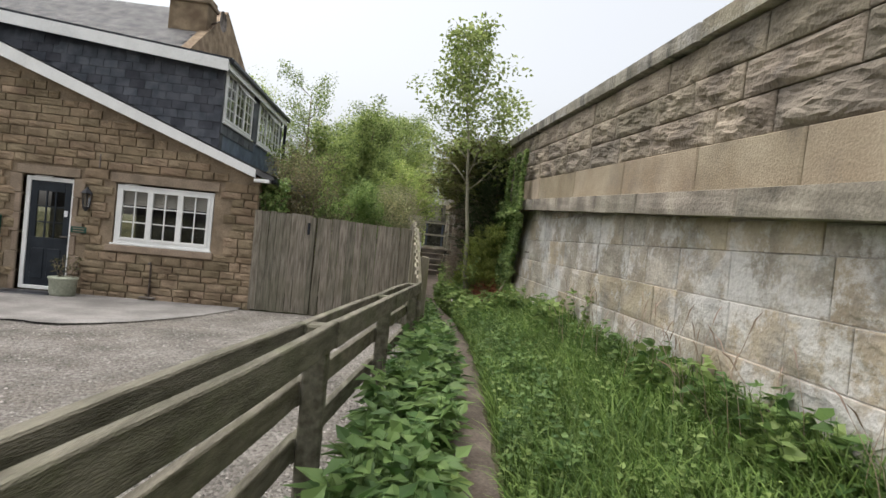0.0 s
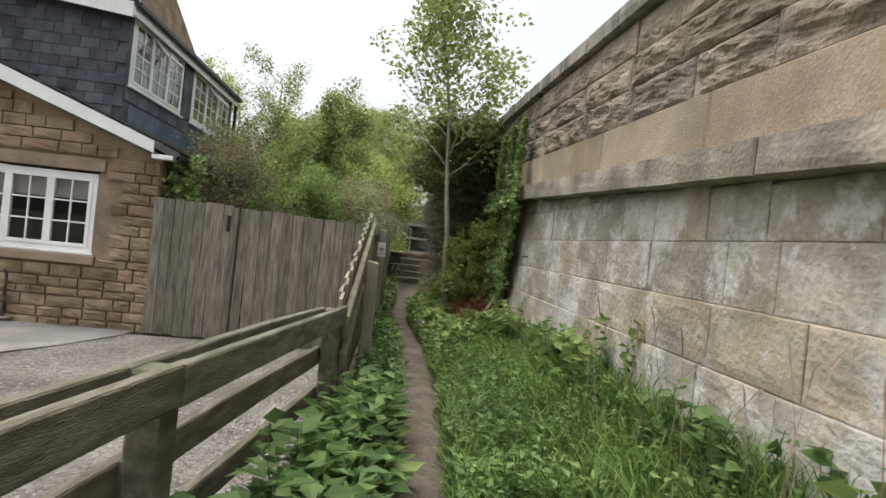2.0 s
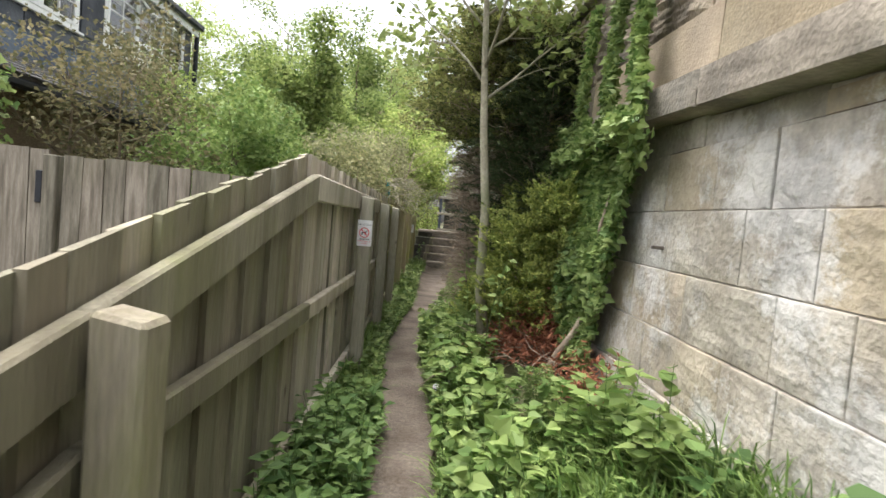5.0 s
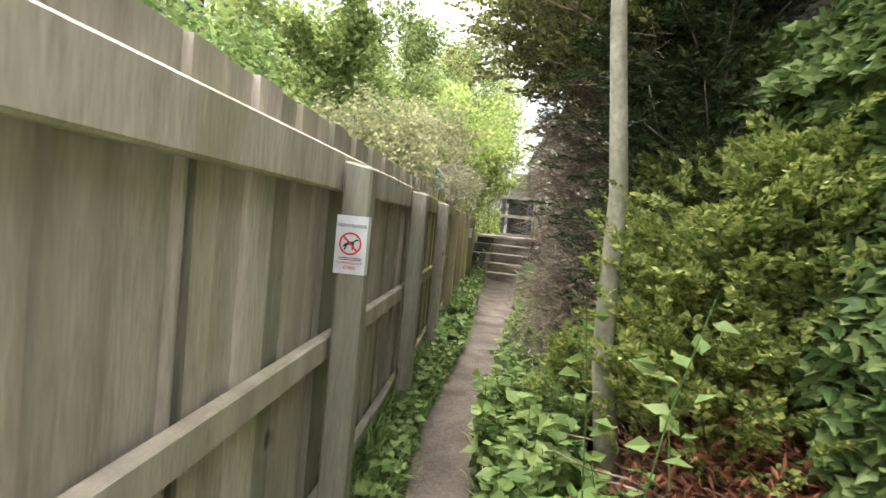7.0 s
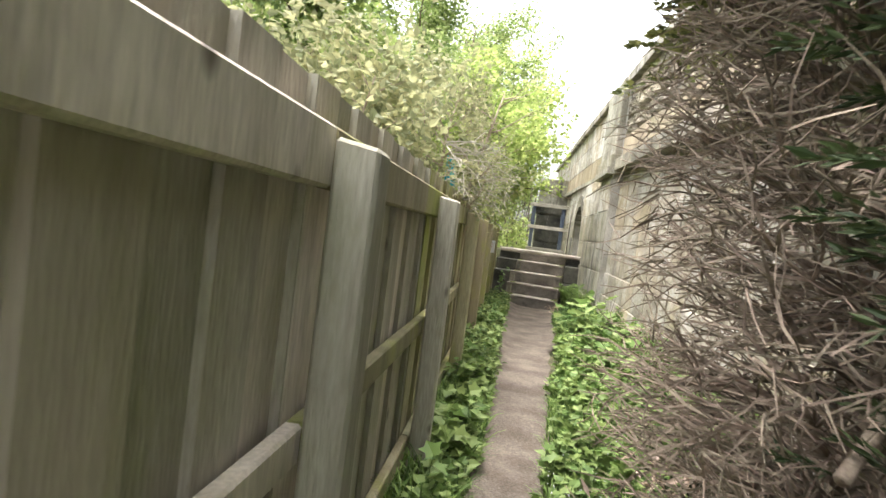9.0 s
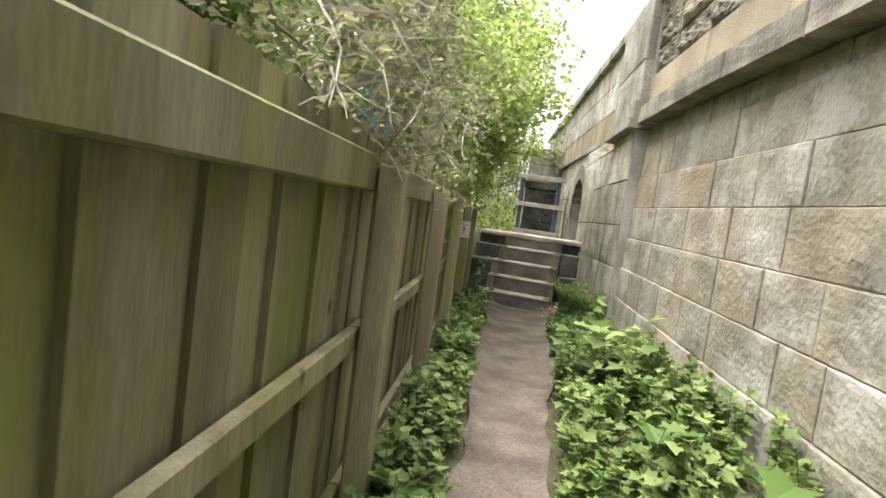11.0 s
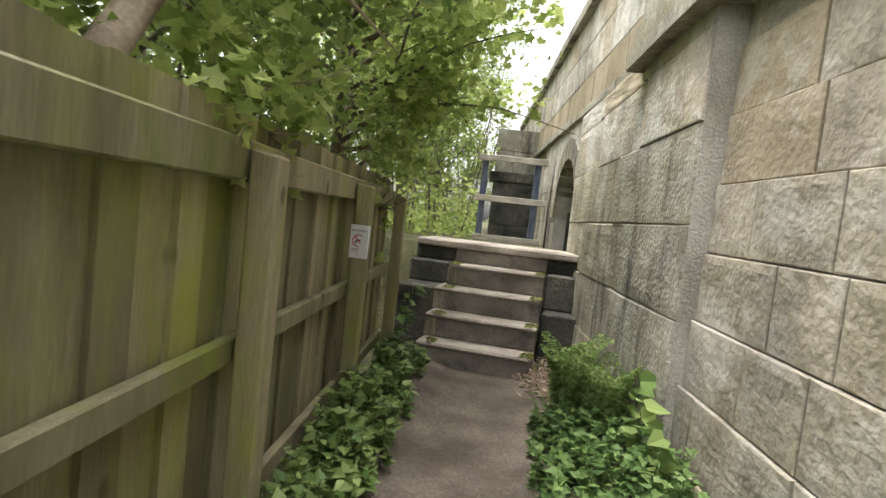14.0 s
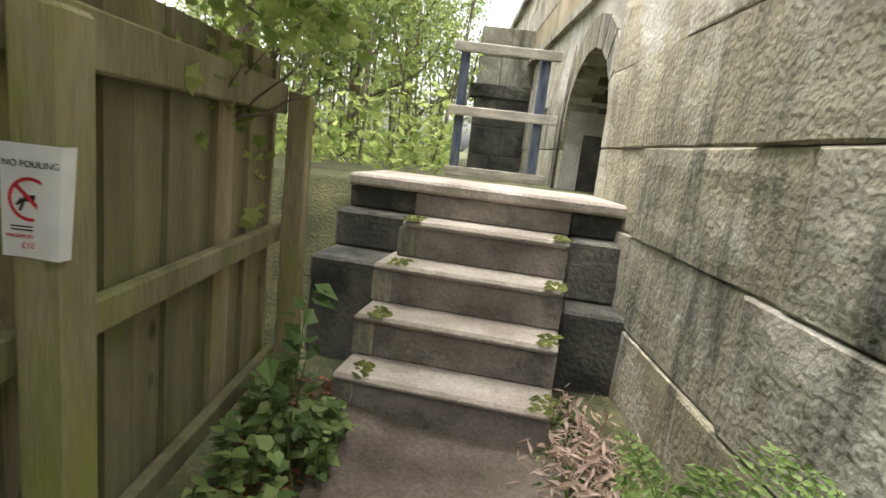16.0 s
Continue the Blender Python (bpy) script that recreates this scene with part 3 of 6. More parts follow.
def course(parent, shapes, rs, y0, y1, zlow, zhigh, face, depth, lo, hi, joint=0.008, proud=0.006, skip=None):
    """A course of blocks from y0 to y1; zlow, zhigh and face are functions of y, lo and hi the blocks' lengths."""
    y = y0
    while y < y1 - 0.05:
        ln = min(rs.uniform(lo, hi), y1 - y)
        if y1 - y - ln < lo * 0.5:
            ln = y1 - y
        m = y + ln / 2
        za, zb = zlow(m), zhigh(m)
        if zb - za > 0.03 and not (skip and skip(m, (za + zb) / 2)):
            slope = math.atan2(zlow(y + ln) - zlow(y), ln)
            part("stone", shapes[int(rs.integers(len(shapes)))], parent, at=(face(m) + depth / 2 - proud * rs.uniform(0, 2), m, (za + zb) / 2),
                 scale=(depth, ln - joint, zb - za - joint), turn=(slope, 0, 0))
        y += ln


def core(y0, y1, face, thick, zlow, zhigh, step=0.5, lean=0.0):
    n = max(1, int((y1 - y0) / step))
    v, f = [], []
    for i in range(n + 1):
        y = y0 + (y1 - y0) * i / n
        v += [(face(y) + lean * (zlow(y) - 1.58), y, zlow(y)), (face(y) + thick, y, zlow(y)), (face(y) + thick, y, zhigh(y)), (face(y) + lean * (zhigh(y) - 1.58), y, zhigh(y))]
        if i:
            k = 4 * i
            f += [(k - 4 + j, k - 4 + (j + 1) % 4, k + (j + 1) % 4, k + j) for j in range(4)]
    f += [(3, 2, 1, 0), (4 * n, 4 * n + 1, 4 * n + 2, 4 * n + 3)]
    return v, f


RECESS = (10.9, 13.9)  # the wall stands back here


def FACE(y):
    if RECESS[0] < y < RECESS[1]:
        return 3.14
    return 3.06 if y < 15 else 3.06 - 0.02 * smooth(15, 20, y)



rs = np.random.default_rng(11)
# lower wall: battered courses from the ground to the ledge
lw = Soup()
for y0, y1, x in ((-12, RECESS[0], 3.06), (RECESS[0], RECESS[1], 3.14), (RECESS[1], 20.45, 3.055)):
    lw.add(*core(y0, y1, lambda y: x + 0.012, 0.55, lambda y: -0.3, lambda y: ledge_z(y), 0.5, 0.05))
wall_low = thing("wall_east_lower", "weathered pale sandstone block wall with mortar joints", "wall", kind="structure", mesh=lw.mesh("wall_east_lower", M["mortar"]))
joints = [-0.2, 0.16, 0.52, 0.88, 1.24, 1.60, 1.96, 2.32, 2.68, 3.0]
tilt = lambda y: 0.012 * (y - 6)
for a, b in zip(joints, joints[1:]):
    for y0, y1 in ((-2.5, RECESS[0]), (RECESS[0] + 0.01, RECESS[1]), (RECESS[1] + 0.01, 20.42)):
        course(wall_low, S_LOWER if y0 < 10 else S_CHIP, rs, y0, y1, lambda y, a=a: a + tilt(y) if a + tilt(y) < ledge_z(y) - 0.05 else ledge_z(y), lambda y, b=b: min(b + tilt(y), ledge_z(y)),
               lambda y, a=a: FACE(y) + (a - 1.4) * 0.05, 0.3, 0.4, 0.95, 0.007)
# ledge, smooth band, rock-faced courses and coping
v, f = core(-12, 36, lambda y: 3.06, 0.5, lambda y: ledge_z(y) + 0.004, lambda y: ledge_z(y) + 1.44)
wall_up = thing("wall_east_parapet", "sandstone parapet with ledge, smooth band and rock-faced courses", "wall", kind="structure", mesh=mesh_of("wall_east_parapet", v, f, M["mortar"]))
up = lambda d: (lambda y: ledge_z(y) + d)
for y0, y1 in ((-2.5, RECESS[0]), (RECESS[1], 20.3)):
    course(wall_up, S_LEDGE, rs, y0, y1, up(0.0), up(0.20), lambda y: 2.90, 0.38, 0.9, 1.7, 0.006, 0.004)
    course(wall_up, S_ASH, rs, y0, y1, up(0.20), up(0.57), lambda y: 3.0, 0.3, 1.0, 2.2, 0.005, 0.003)
course(wall_up, S_ROCK, rs, RECESS[0] + 0.01, RECESS[1] - 0.01, up(0.05), up(0.57), lambda y: 3.03, 0.1, 0.6, 1.2, 0.008, 0.01)
for a, b in ((0.57, 0.86), (0.86, 1.14), (1.14, 1.43)):
    course(wall_up, S_ROCK, rs, -2.5, 20.3, up(a), up(b), lambda y: 3.03, 0.12 if a < 1 else 0.08, 0.6, 1.3, 0.008, 0.01)
course(wall_up, S_CAP, rs, -12, 36, up(1.44), up(1.60), lambda y: 2.93, 0.75, 1.2, 1.9, 0.006, 0.0)
for a, b, s in ((0.0, 0.10, S_CAP), (0.10, 0.55, S_ASH), (0.55, 1.0, S_LOWER), (1.0, 1.44, S_LOWER)):
    course(wall_up, s, rs, 21.8, 36, up(a), up(b), lambda y, a=a: 2.96 if a == 0 else 3.03, 0.3, 0.6, 1.2, 0.006, 0.004)
# pilaster block above the ledge
pil = thing("wall_pilaster", "sandstone pilaster block standing on a moulded corbel", "wall", kind="structure", mesh=box("pilaster_core", 2.98, 20.32, 2.72, 3.3, 21.75, 4.3, M["mortar"]))
for z0, z1, x in ((2.70, 2.82, 2.80), (2.82, 3.02, 2.84), (3.02, 3.5, 2.88), (3.5, 4.3, 2.88)):
    part("stone", S_DARK[0] if z0 > 2.9 else S_CAP[0], pil, at=(x + 0.2, 21.04, (z0 + z1) / 2), scale=(0.4, 1.44, z1 - z0 - 0.006))

# abutment with its arched opening, beyond the pilaster
AF = lambda y: 2.90 + 0.018 * (y - 20.4)
ARCH_Y, ARCH_R, ARCH_SPRING = 25.15, 0.86, 1.62


def in_arch(y, z, pad=0.0):
    d = abs(y - ARCH_Y)
    if d > ARCH_R + pad:
        return False
    return z < ARCH_SPRING + 0.82 * math.sqrt(max(0, 1 - (d / (ARCH_R + pad)) ** 2)) + pad


v, f = core(20.42, ARCH_Y - ARCH_R, lambda y: AF(y) + 0.02, 0.6, lambda y: -0.3, lambda y: ledge_z(y), 0.5)
sp = Soup()
sp.add(v, f)
sp.add(*core(ARCH_Y + ARCH_R, 36, lambda y: AF(y) + 0.02, 0.6, lambda y: -0.3, lambda y: ledge_z(y), 0.5))
sp.add(*core(ARCH_Y - ARCH_R, ARCH_Y + ARCH_R, lambda y: AF(y) + 0.02, 0.6, lambda y: ARCH_SPRING + 0.82 * math.sqrt(max(0, 1 - ((y - ARCH_Y) / ARCH_R) ** 2)), lambda y: ledge_z(y), 0.09))
abut = thing("wall_east_abutment", "sooty sandstone bridge abutment with an arched opening", "wall", kind="structure", mesh=sp.mesh("wall_east_abutment", M["mortar"]))
big_joints = [-0.25, 0.45, 0.98, 1.50, 2.05, 2.55, 2.95]
for a, b in zip(big_joints, big_joints[1:]):
    for y0, y1 in ((20.42, ARCH_Y - ARCH_R - 0.005), (ARCH_Y + ARCH_R + 0.005, 34)):
        course(abut, S_DARK if a < 1.9 else S_LOWER, rs, y0, y1, lambda y, a=a: a + 0.05 if a + 0.05 < ledge_z(y) - 0.05 else ledge_z(y), lambda y, b=b: min(b + 0.05, ledge_z(y)),
               lambda y, a=a: AF(y) + (a - 1.4) * 0.005, 0.3, 1.0, 1.9, 0.006)
vs = Soup()
for i in range(11):  # ring of wedge stones round the arch
    a0, a1 = math.pi * i / 11 + 0.012, math.pi * (i + 1) / 11 - 0.012
    pts = []
    for x in (2.97, 3.3):
        for r, a in ((1.0, a0), (1.0, a1), (1.34, a1), (1.34, a0)):
            pts.append((x, ARCH_Y - ARCH_R * r * math.cos(a), ARCH_SPRING + 0.82 * r * math.sin(a)))
    me = mesh_of("stone", pts, [(0, 3, 2, 1), (4, 5, 6, 7), (0, 1, 5, 4), (1, 2, 6, 5), (2, 3, 7, 6), (3, 0, 4, 7)], M["dark_stone"])
    part("stone", me, abut)
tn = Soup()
for i in range(13):  # vault behind the opening, its deep shade put into a black colour
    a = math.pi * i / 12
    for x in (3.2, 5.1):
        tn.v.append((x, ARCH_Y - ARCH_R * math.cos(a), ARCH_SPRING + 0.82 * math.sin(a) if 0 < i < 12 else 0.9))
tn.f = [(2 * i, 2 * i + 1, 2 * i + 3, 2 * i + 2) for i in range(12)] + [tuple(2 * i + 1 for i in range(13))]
thing("wall_vault", "stone vault behind the arch, its shade painted black", "vault", kind="structure", mesh=tn.mesh("wall_vault", M["soot_shade_stone"]))
# return wall that closes the view beyond the landing
ret = thing("wall_return", "dark sandstone buttress wall beyond the landing", "wall", kind="structure", mesh=box("return_core", 2.12, 30.05, 0.9, 3.1, 31.0, 3.5, M["mortar"]))
for k, (z0, z1) in enumerate(((0.9, 1.4), (1.4, 1.9), (1.9, 2.4), (2.4, 2.62), (2.62, 3.1), (3.1, 3.6))):
    w = 1.08 if k == 3 else 0.98
    for x0, x1 in ((0, 0.55), (0.55, 1.0)) if k % 2 else ((0, 0.4), (0.4, 1.0)):
        part("stone", (S_SOOT if k < 4 else S_DARK)[k % 4], ret, at=(2.1 - (w - 0.98) + (x0 + x1) / 2 * w, 30.0 + 0.2, (z0 + z1) / 2), scale=(0.42 + (w - 0.98), (x1 - x0) * w - 0.006, z1 - z0 - 0.006), turn=(0, 0, math.pi / 2))


# ---- steps up to the landing ----
RISE, GOING, TURN_STEPS = 0.238, 0.27, -0.18
steps = thing("steps", "worn sandstone steps with mossy ends", "steps", kind="structure", at=(1.93, 22.52, 0.0), turn=TURN_STEPS)
for i in range(5):
    y0 = i * GOING
    w0, w1 = -0.52, 0.52
    deep = GOING + 0.35 if i < 4 else 0.8
    if i == 4:
        w0, w1 = -1.0, 1.1
    if i == 4:
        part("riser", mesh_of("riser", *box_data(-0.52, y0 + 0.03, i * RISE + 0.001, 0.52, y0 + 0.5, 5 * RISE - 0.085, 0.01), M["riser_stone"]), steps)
        part("riser", mesh_of("riser", *box_data(-1.0, y0 + 0.06, 0.955, -0.523, y0 + 0.5, 5 * RISE - 0.085, 0.01), M["soot_shade_stone"]), steps)
        part("riser", mesh_of("riser", *box_data(0.523, y0 + 0.06, 0.955, 1.08, y0 + 0.5, 5 * RISE - 0.085, 0.01), M["soot_shade_stone"]), steps)
    if i < 4:
        left = -0.52 - (0.06 if i < 3 else 0.0)
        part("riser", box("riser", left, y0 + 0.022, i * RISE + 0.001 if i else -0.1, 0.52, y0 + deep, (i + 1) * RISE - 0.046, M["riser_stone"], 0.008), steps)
        part("riser_end", box("riser_end", left - 0.02, y0 + 0.012, i * RISE + 0.001, left + 0.1, y0 + 0.2, (i + 1) * RISE - 0.047, M["dark_stone"], 0.01), steps, "grey stone step end")
    vv, ff = box_data(w0 - (0.08 if i < 3 else 0), y0, (i + 1) * RISE - 0.045 if i < 4 else 5 * RISE - 0.082, w1, y0 + deep, (i + 1) * RISE, 0.018)
    vv = [(x, y + 0.012 * noise.noise((x * 3, i, 0)), z - (0.012 * math.exp(-(x / 0.3) ** 2) if z > i * RISE + 0.1 else 0)) for x, y, z in vv]
    part("step", mesh_of("step", vv, ff, M["step_tread"]), steps)
    if i < 4:
        for sx in (-0.47, 0.47):
            ms = Soup()
            for _ in range(26):
                mx, my = sx + random.uniform(-0.05, 0.06), y0 + random.uniform(0.0, 0.2)
                r = random.uniform(0.012, 0.03)
                ms.add([(mx - r, my, (i + 1) * RISE), (mx, my - r, (i + 1) * RISE), (mx + r, my, (i + 1) * RISE), (mx, my + r, (i + 1) * RISE), (mx, my, (i + 1) * RISE + r * 0.6)], [(0, 1, 4), (1, 2, 4), (2, 3, 4), (3, 0, 4)])
            part("moss", ms.mesh("moss", M["moss"]), steps, "yellow-green moss")
for nm, bx in (("wing_stone", (-1.02, 0.58, -0.1, -0.53, 1.3, 0.70)), ("wing_stone", (-1.02, 0.95, 0.70, -0.53, 1.6, 0.95)), ("wing_stone", (0.53, 0.72, -0.1, 1.0, 1.3, 0.56)), ("wing_stone", (0.53, 0.98, 0.56, 1.02, 1.7, 0.95))):
    part(nm, box(nm, *bx, M["soot_shade_stone"], 0.02), steps, "black-stained side block")


# ---- timber rails on the landing ----
frame_rail = thing("landing_railing", "blue-grey posts with bleached timber rails on the landing", "railing", at=(0, 25.4, 1.17))
for x in (1.85, 2.61):
    part("post", box("post", x - 0.045, -0.045, 0, x + 0.045, 0.045, 1.20, M["blue_post"]), frame_rail)
for z, x0, x1 in ((1.20, 1.74, 2.74), (0.62, 1.74, 2.78), (0.05, 1.76, 2.74)):
    part("rail", box("rail", x0, -0.09, z - 0.045, x1, -0.046, z + 0.045, M["grey_timber"]), frame_rail)
pole = thing("steel_pole", "thin rusty steel pole on the landing", "pole", at=(2.78, 25.1, 1.17))
ps = Soup()
ps.tube([(0, 0, 0), (0.0, 0, 0.6), (0.03, 0, 1.28)], [0.014] * 3, 6)
part("tube", ps.mesh("tube", M["steel"], True), pole)


# ---- boarded fence along the path ----
bv, bf = box_data(-0.011, -0.5, -0.5, 0.011, 0.5, 0.5, 0.0)
bv = [(x * (0.8 if y > 0 else 1.2), y, z) for x, y, z in bv]
BOARD = mesh_of("board", bv, bf, M["fence_wood"])
BOARD_GREEN = mesh_of("board", bv, bf, M["green_wood"])
FENCE_POSTS = [10.56, 12.3, 14.07, 15.92, 17.72, 19.42, 21.144, 22.9]
rb = np.random.default_rng(3)


def fence_top(y):
    return 1.76 if y > 8.86 else 1.76 - 0.225 * (8.86 - y)


board_fence = thing("board_fence", "tall weathered green-stained board fence along the path", "fence")


def fence_bay(y0, y1, slope=False):
    bay = None
    for zc, h in ((-0.185, 0.15), (0.88, 0.10), (0.19, 0.10)):
        v, f = box_data(0.014, 0, -h / 2, 0.062, y1 - y0, h / 2, 0.008)
        if zc < 0:
            v = [(x, yy, z + fence_top(y0 + yy) + zc) for x, yy, z in v]
        else:
            v = [(x, yy, z + min(zc, fence_top(y0 + yy) - 0.4)) for x, yy, z in v]
        me = mesh_of("rail", v, f, M["mossy_wood" if y0 < 8.8 else "fence_wood" if y0 < 12 else "green_wood"])
        if bay is None:
            bay = part("panel", me, board_fence, at=(0.9, y0, 0))
        else:
            part("rail", me, bay)
    y, row = y0, 0
    while y < y1 - 0.02:
        row += 1
        w = min(rb.uniform(0.15, 0.19), y1 - y)
        zt = fence_top(y + w / 2) + rb.uniform(-0.004, 0.004)
        zb = 0.12 + rb.uniform(-0.01, 0.01)
        me = BOARD if y0 < 13.5 else BOARD_GREEN
        if y0 < 8.8:
            me = mesh_of("board", [(x, q, z + (0.225 * q * w / (zt - zb) if z > 0 else 0)) for x, q, z in bv], bf, M["mossy_wood"])
        part("board", me, bay, at=(-0.006 if row % 2 else -0.024, y + w / 2 - y0, (zt + zb) / 2), scale=(1, w + (0.0 if row % 2 else 0.02), zt - zb), turn=(rb.uniform(-0.004, 0.004), 0, rb.uniform(-0.03, 0.03)))
        y += w
    return bay


for a, b in zip([5.45, 6.9, 8.86] + FENCE_POSTS[:-1], [6.9, 8.86, 10.56] + FENCE_POSTS[1:]):
    fence_bay(a, b)
for y, h in [(6.9, 1.22)] + [(y, 1.62) for y in FENCE_POSTS]:
    v, f = box_data(-0.055, -0.055, -0.2, 0.055, 0.055, h, 0.01)
    v = [(x, yy, z - (0.02 * (x + 0.055) / 0.11 if z > h - 0.05 else 0)) for x, yy, z in v]
    part("post", mesh_of("post", v, f, M["mossy_wood" if y < 8.8 else "fence_wood" if y < 15 else "green_wood"]), board_fence, at=(1.032, y, 0))


def text_mesh(name, body, size, mat):
    cu = bpy.data.curves.new(name, "FONT")
    cu.body, cu.size, cu.align_x, cu.extrude = body, size, "CENTER", 0.0004
    ob = bpy.data.objects.new(name, cu)
    scene.collection.objects.link(ob)
    me = bpy.data.meshes.new_from_object(ob.evaluated_get(bpy.context.evaluated_depsgraph_get()))
    bpy.data.objects.remove(ob)
    me.materials.clear()
    me.materials.append(mat)
    return me


def foul_sign(y, z, curl, label):
    """A laminated notice on the near face of a post, wrapped round its edge; its front looks to -y."""
    s = thing("notice", label, "sign", "no fouling notices", at=(0.974, y, z))
    v, f = [], []
    n = 12
    for j in range(7):
        for i in range(n + 1):
            u = 0.165 * i / n
            x, d = (u, 0) if u < 0.1225 else (0.1225 + (u - 0.1225) * 0.05, (u - 0.1225) * 0.98)
            c = curl * (1 - j / 6) * max(0, u - 0.05) * 0.4
            v.append((x - 0.008, d - c, -0.225 * (1 - j / 6)))
    for j in range(6):
        for i in range(n):
            a = j * (n + 1) + i
            f.append((a, a + 1, a + n + 2, a + n + 1))
    part("sheet", mesh_of("sheet", v, f, M["paper"]), s)
    ring = Soup()
    for i in range(28):
        a0, a1 = 2 * math.pi * i / 28, 2 * math.pi * (i + 1) / 28
        ring.add([(0.052 + r * math.cos(a), -0.0022, -0.108 + r * math.sin(a)) for r, a in ((0.037, a0), (0.044, a0), (0.044, a1), (0.037, a1))], [(0, 1, 2, 3)])
    ring.add([(0.052 - 0.031, -0.0026, -0.108 + 0.024), (0.052 - 0.025, -0.0026, -0.108 + 0.03), (0.052 + 0.031, -0.0026, -0.108 - 0.024), (0.052 + 0.025, -0.0026, -0.108 - 0.03)], [(0, 3, 2, 1)])
    part("ring", ring.mesh("ring", M["red_ink"]), s, "red prohibition ring")
    dog = Soup()
    o = (0.052, -0.108)
    for pts in ([(-0.018, -0.006), (0.014, -0.002), (0.016, 0.01), (-0.012, 0.008)], [(0.012, 0.004), (0.024, 0.012), (0.026, 0.02), (0.014, 0.014)], [(0.022, 0.012), (0.032, 0.012), (0.03, 0.018), (0.022, 0.02)], [(-0.018, 0.004), (-0.03, -0.012), (-0.026, -0.014), (-0.014, -0.004)], [(-0.018, -0.004), (-0.024, -0.024), (-0.018, -0.024), (-0.01, -0.004)], [(0.008, 0.0), (0.006, -0.024), (0.011, -0.024), (0.016, 0.0)]):
        dog.add([(o[0] + a, -0.0018, o[1] + b) for a, b in pts], [(0, 1, 2, 3)])
    part("picture", dog.mesh("picture", M["black_ink"]), s, "small black pictogram")
    for body, size, zz, mat in (("NO FOULING", 0.0185, -0.045, "black_ink"), ("MAXIMUM PENALTY", 0.0115, -0.186, "red_ink"), ("£1000", 0.018, -0.206, "red_ink")):
        part("lettering", text_mesh("lettering", body, size, M[mat]), s, at=(0.055, -0.0024, zz), turn=(math.pi / 2, 0, 0))
    bars = Soup()
    for zz in (-0.164, -0.171):
        bars.add([(0.012, -0.002, zz), (0.1, -0.002, zz), (0.1, -0.002, zz + 0.003), (0.012, -0.002, zz + 0.003)], [(0, 1, 2, 3)])
    part("lettering", bars.mesh("bars", M["black_ink"]), s)
    return s


foul_sign(10.56 - 0.0575, 1.41, 0.0, "white laminated no fouling notice on a fence post")
foul_sign(21.144 - 0.0575, 1.335, 0.5, "curling white no fouling notice on a fence post")

# ---- post and rail fence by the drive ----
RAIL_POSTS = [-3.95, -2.05, -0.15, 1.65, 3.42, 5.38]


def rail_z(y):
    return 1.072 - 0.022 * y


rail_fence = thing("rail_fence", "weathered grey timber post and rail fence by the drive", "fence")
for y in RAIL_POSTS:
    v, f = box_data(-0.05, -0.055, -0.3, 0.05, 0.055, rail_z(y) - 0.02, 0.01)
    part("post", mesh_of("post", v, f, M["rail_wood"]), rail_fence, at=(fence_x(y), y, 0))
for y0, y1 in zip(RAIL_POSTS, RAIL_POSTS[1:]):
    for side, drop, h in ((1, 0.0, 0.115), (-1, 0.02, 0.11), (-1, 0.27, 0.11), (-1, 0.52, 0.11)):
        n = 6
        v, f = [], []
        x_off = 0.0505 if side > 0 else -0.0905
        sg = rb.uniform(-0.012, 0.012)
        for i in range(n + 1):
            y = y0 - 0.04 + (y1 - y0 + 0.078) * i / n
            x, z = fence_x(min(max(y, y0), y1)) + x_off + 0.006 * noise.noise((y, side, drop)), rail_z(y) - drop + sg * math.sin(3.14 * i / n)
            v += [(x + 0.004, y, z - h), (x + 0.036, y, z - h), (x + 0.04, y, z - h + 0.006), (x + 0.04, y, z - 0.006), (x + 0.036, y, z), (x + 0.004, y, z), (x, y, z - 0.006), (x, y, z - h + 0.006)]
            if i:
                k = 8 * i
                f += [(k - 8 + j, k - 8 + (j + 1) % 8, k + (j + 1) % 8, k + j) for j in range(8)]
        f += [tuple(range(7, -1, -1)), tuple(8 * n + j for j in range(8))]
        part("rail", mesh_of("rail", v, f, M["rail_wood"]), rail_fence)

# ---- tall boarded gate and fence beside the house ----
gate = thing("garden_gate", "closed grey tall boarded timber gate beside the house", "gate", at=(-2.08, 9.58, -0.16))
GB = mesh_of("board", *box_data(-0.5, -0.011, -0.5, 0.5, 0.011, 0.5, 0.0), M["gate_wood"])
x = 0.0
while x < 1.03:
    w = rb.uniform(0.12, 0.15)
    part("board", GB, gate, at=(x + w / 2, rb.uniform(-0.006, 0.006), 0.94 + rb.uniform(-0.01, 0.01)), scale=(w - 0.006, 1, 1.86), turn=(0, rb.uniform(-0.01, 0.01), 0))
    x += w
part("latch", box("latch", 0.98, -0.03, 1.5, 1.03, -0.012, 1.72, M["black"]), gate, "black iron latch")
tall = thing("garden_fence", "tall grey boarded timber fence beside the gate", "fence", at=(-0.95, 9.58, -0.16))
part("post", box("post", -0.09, -0.05, 0, 0.0, 0.05, 1.83, M["gate_wood"]), tall)
x = 0.02
while x < 1.78:
    w = rb.uniform(0.13, 0.16)
    part("board", GB, tall, at=(x + w / 2, rb.uniform(-0.008, 0.008), 0.92 - 0.02 * x + rb.uniform(-0.012, 0.012)), scale=(w - 0.006, 1, 1.84 - 0.02 * x), turn=(0, rb.uniform(-0.012, 0.012), 0))
    x += w
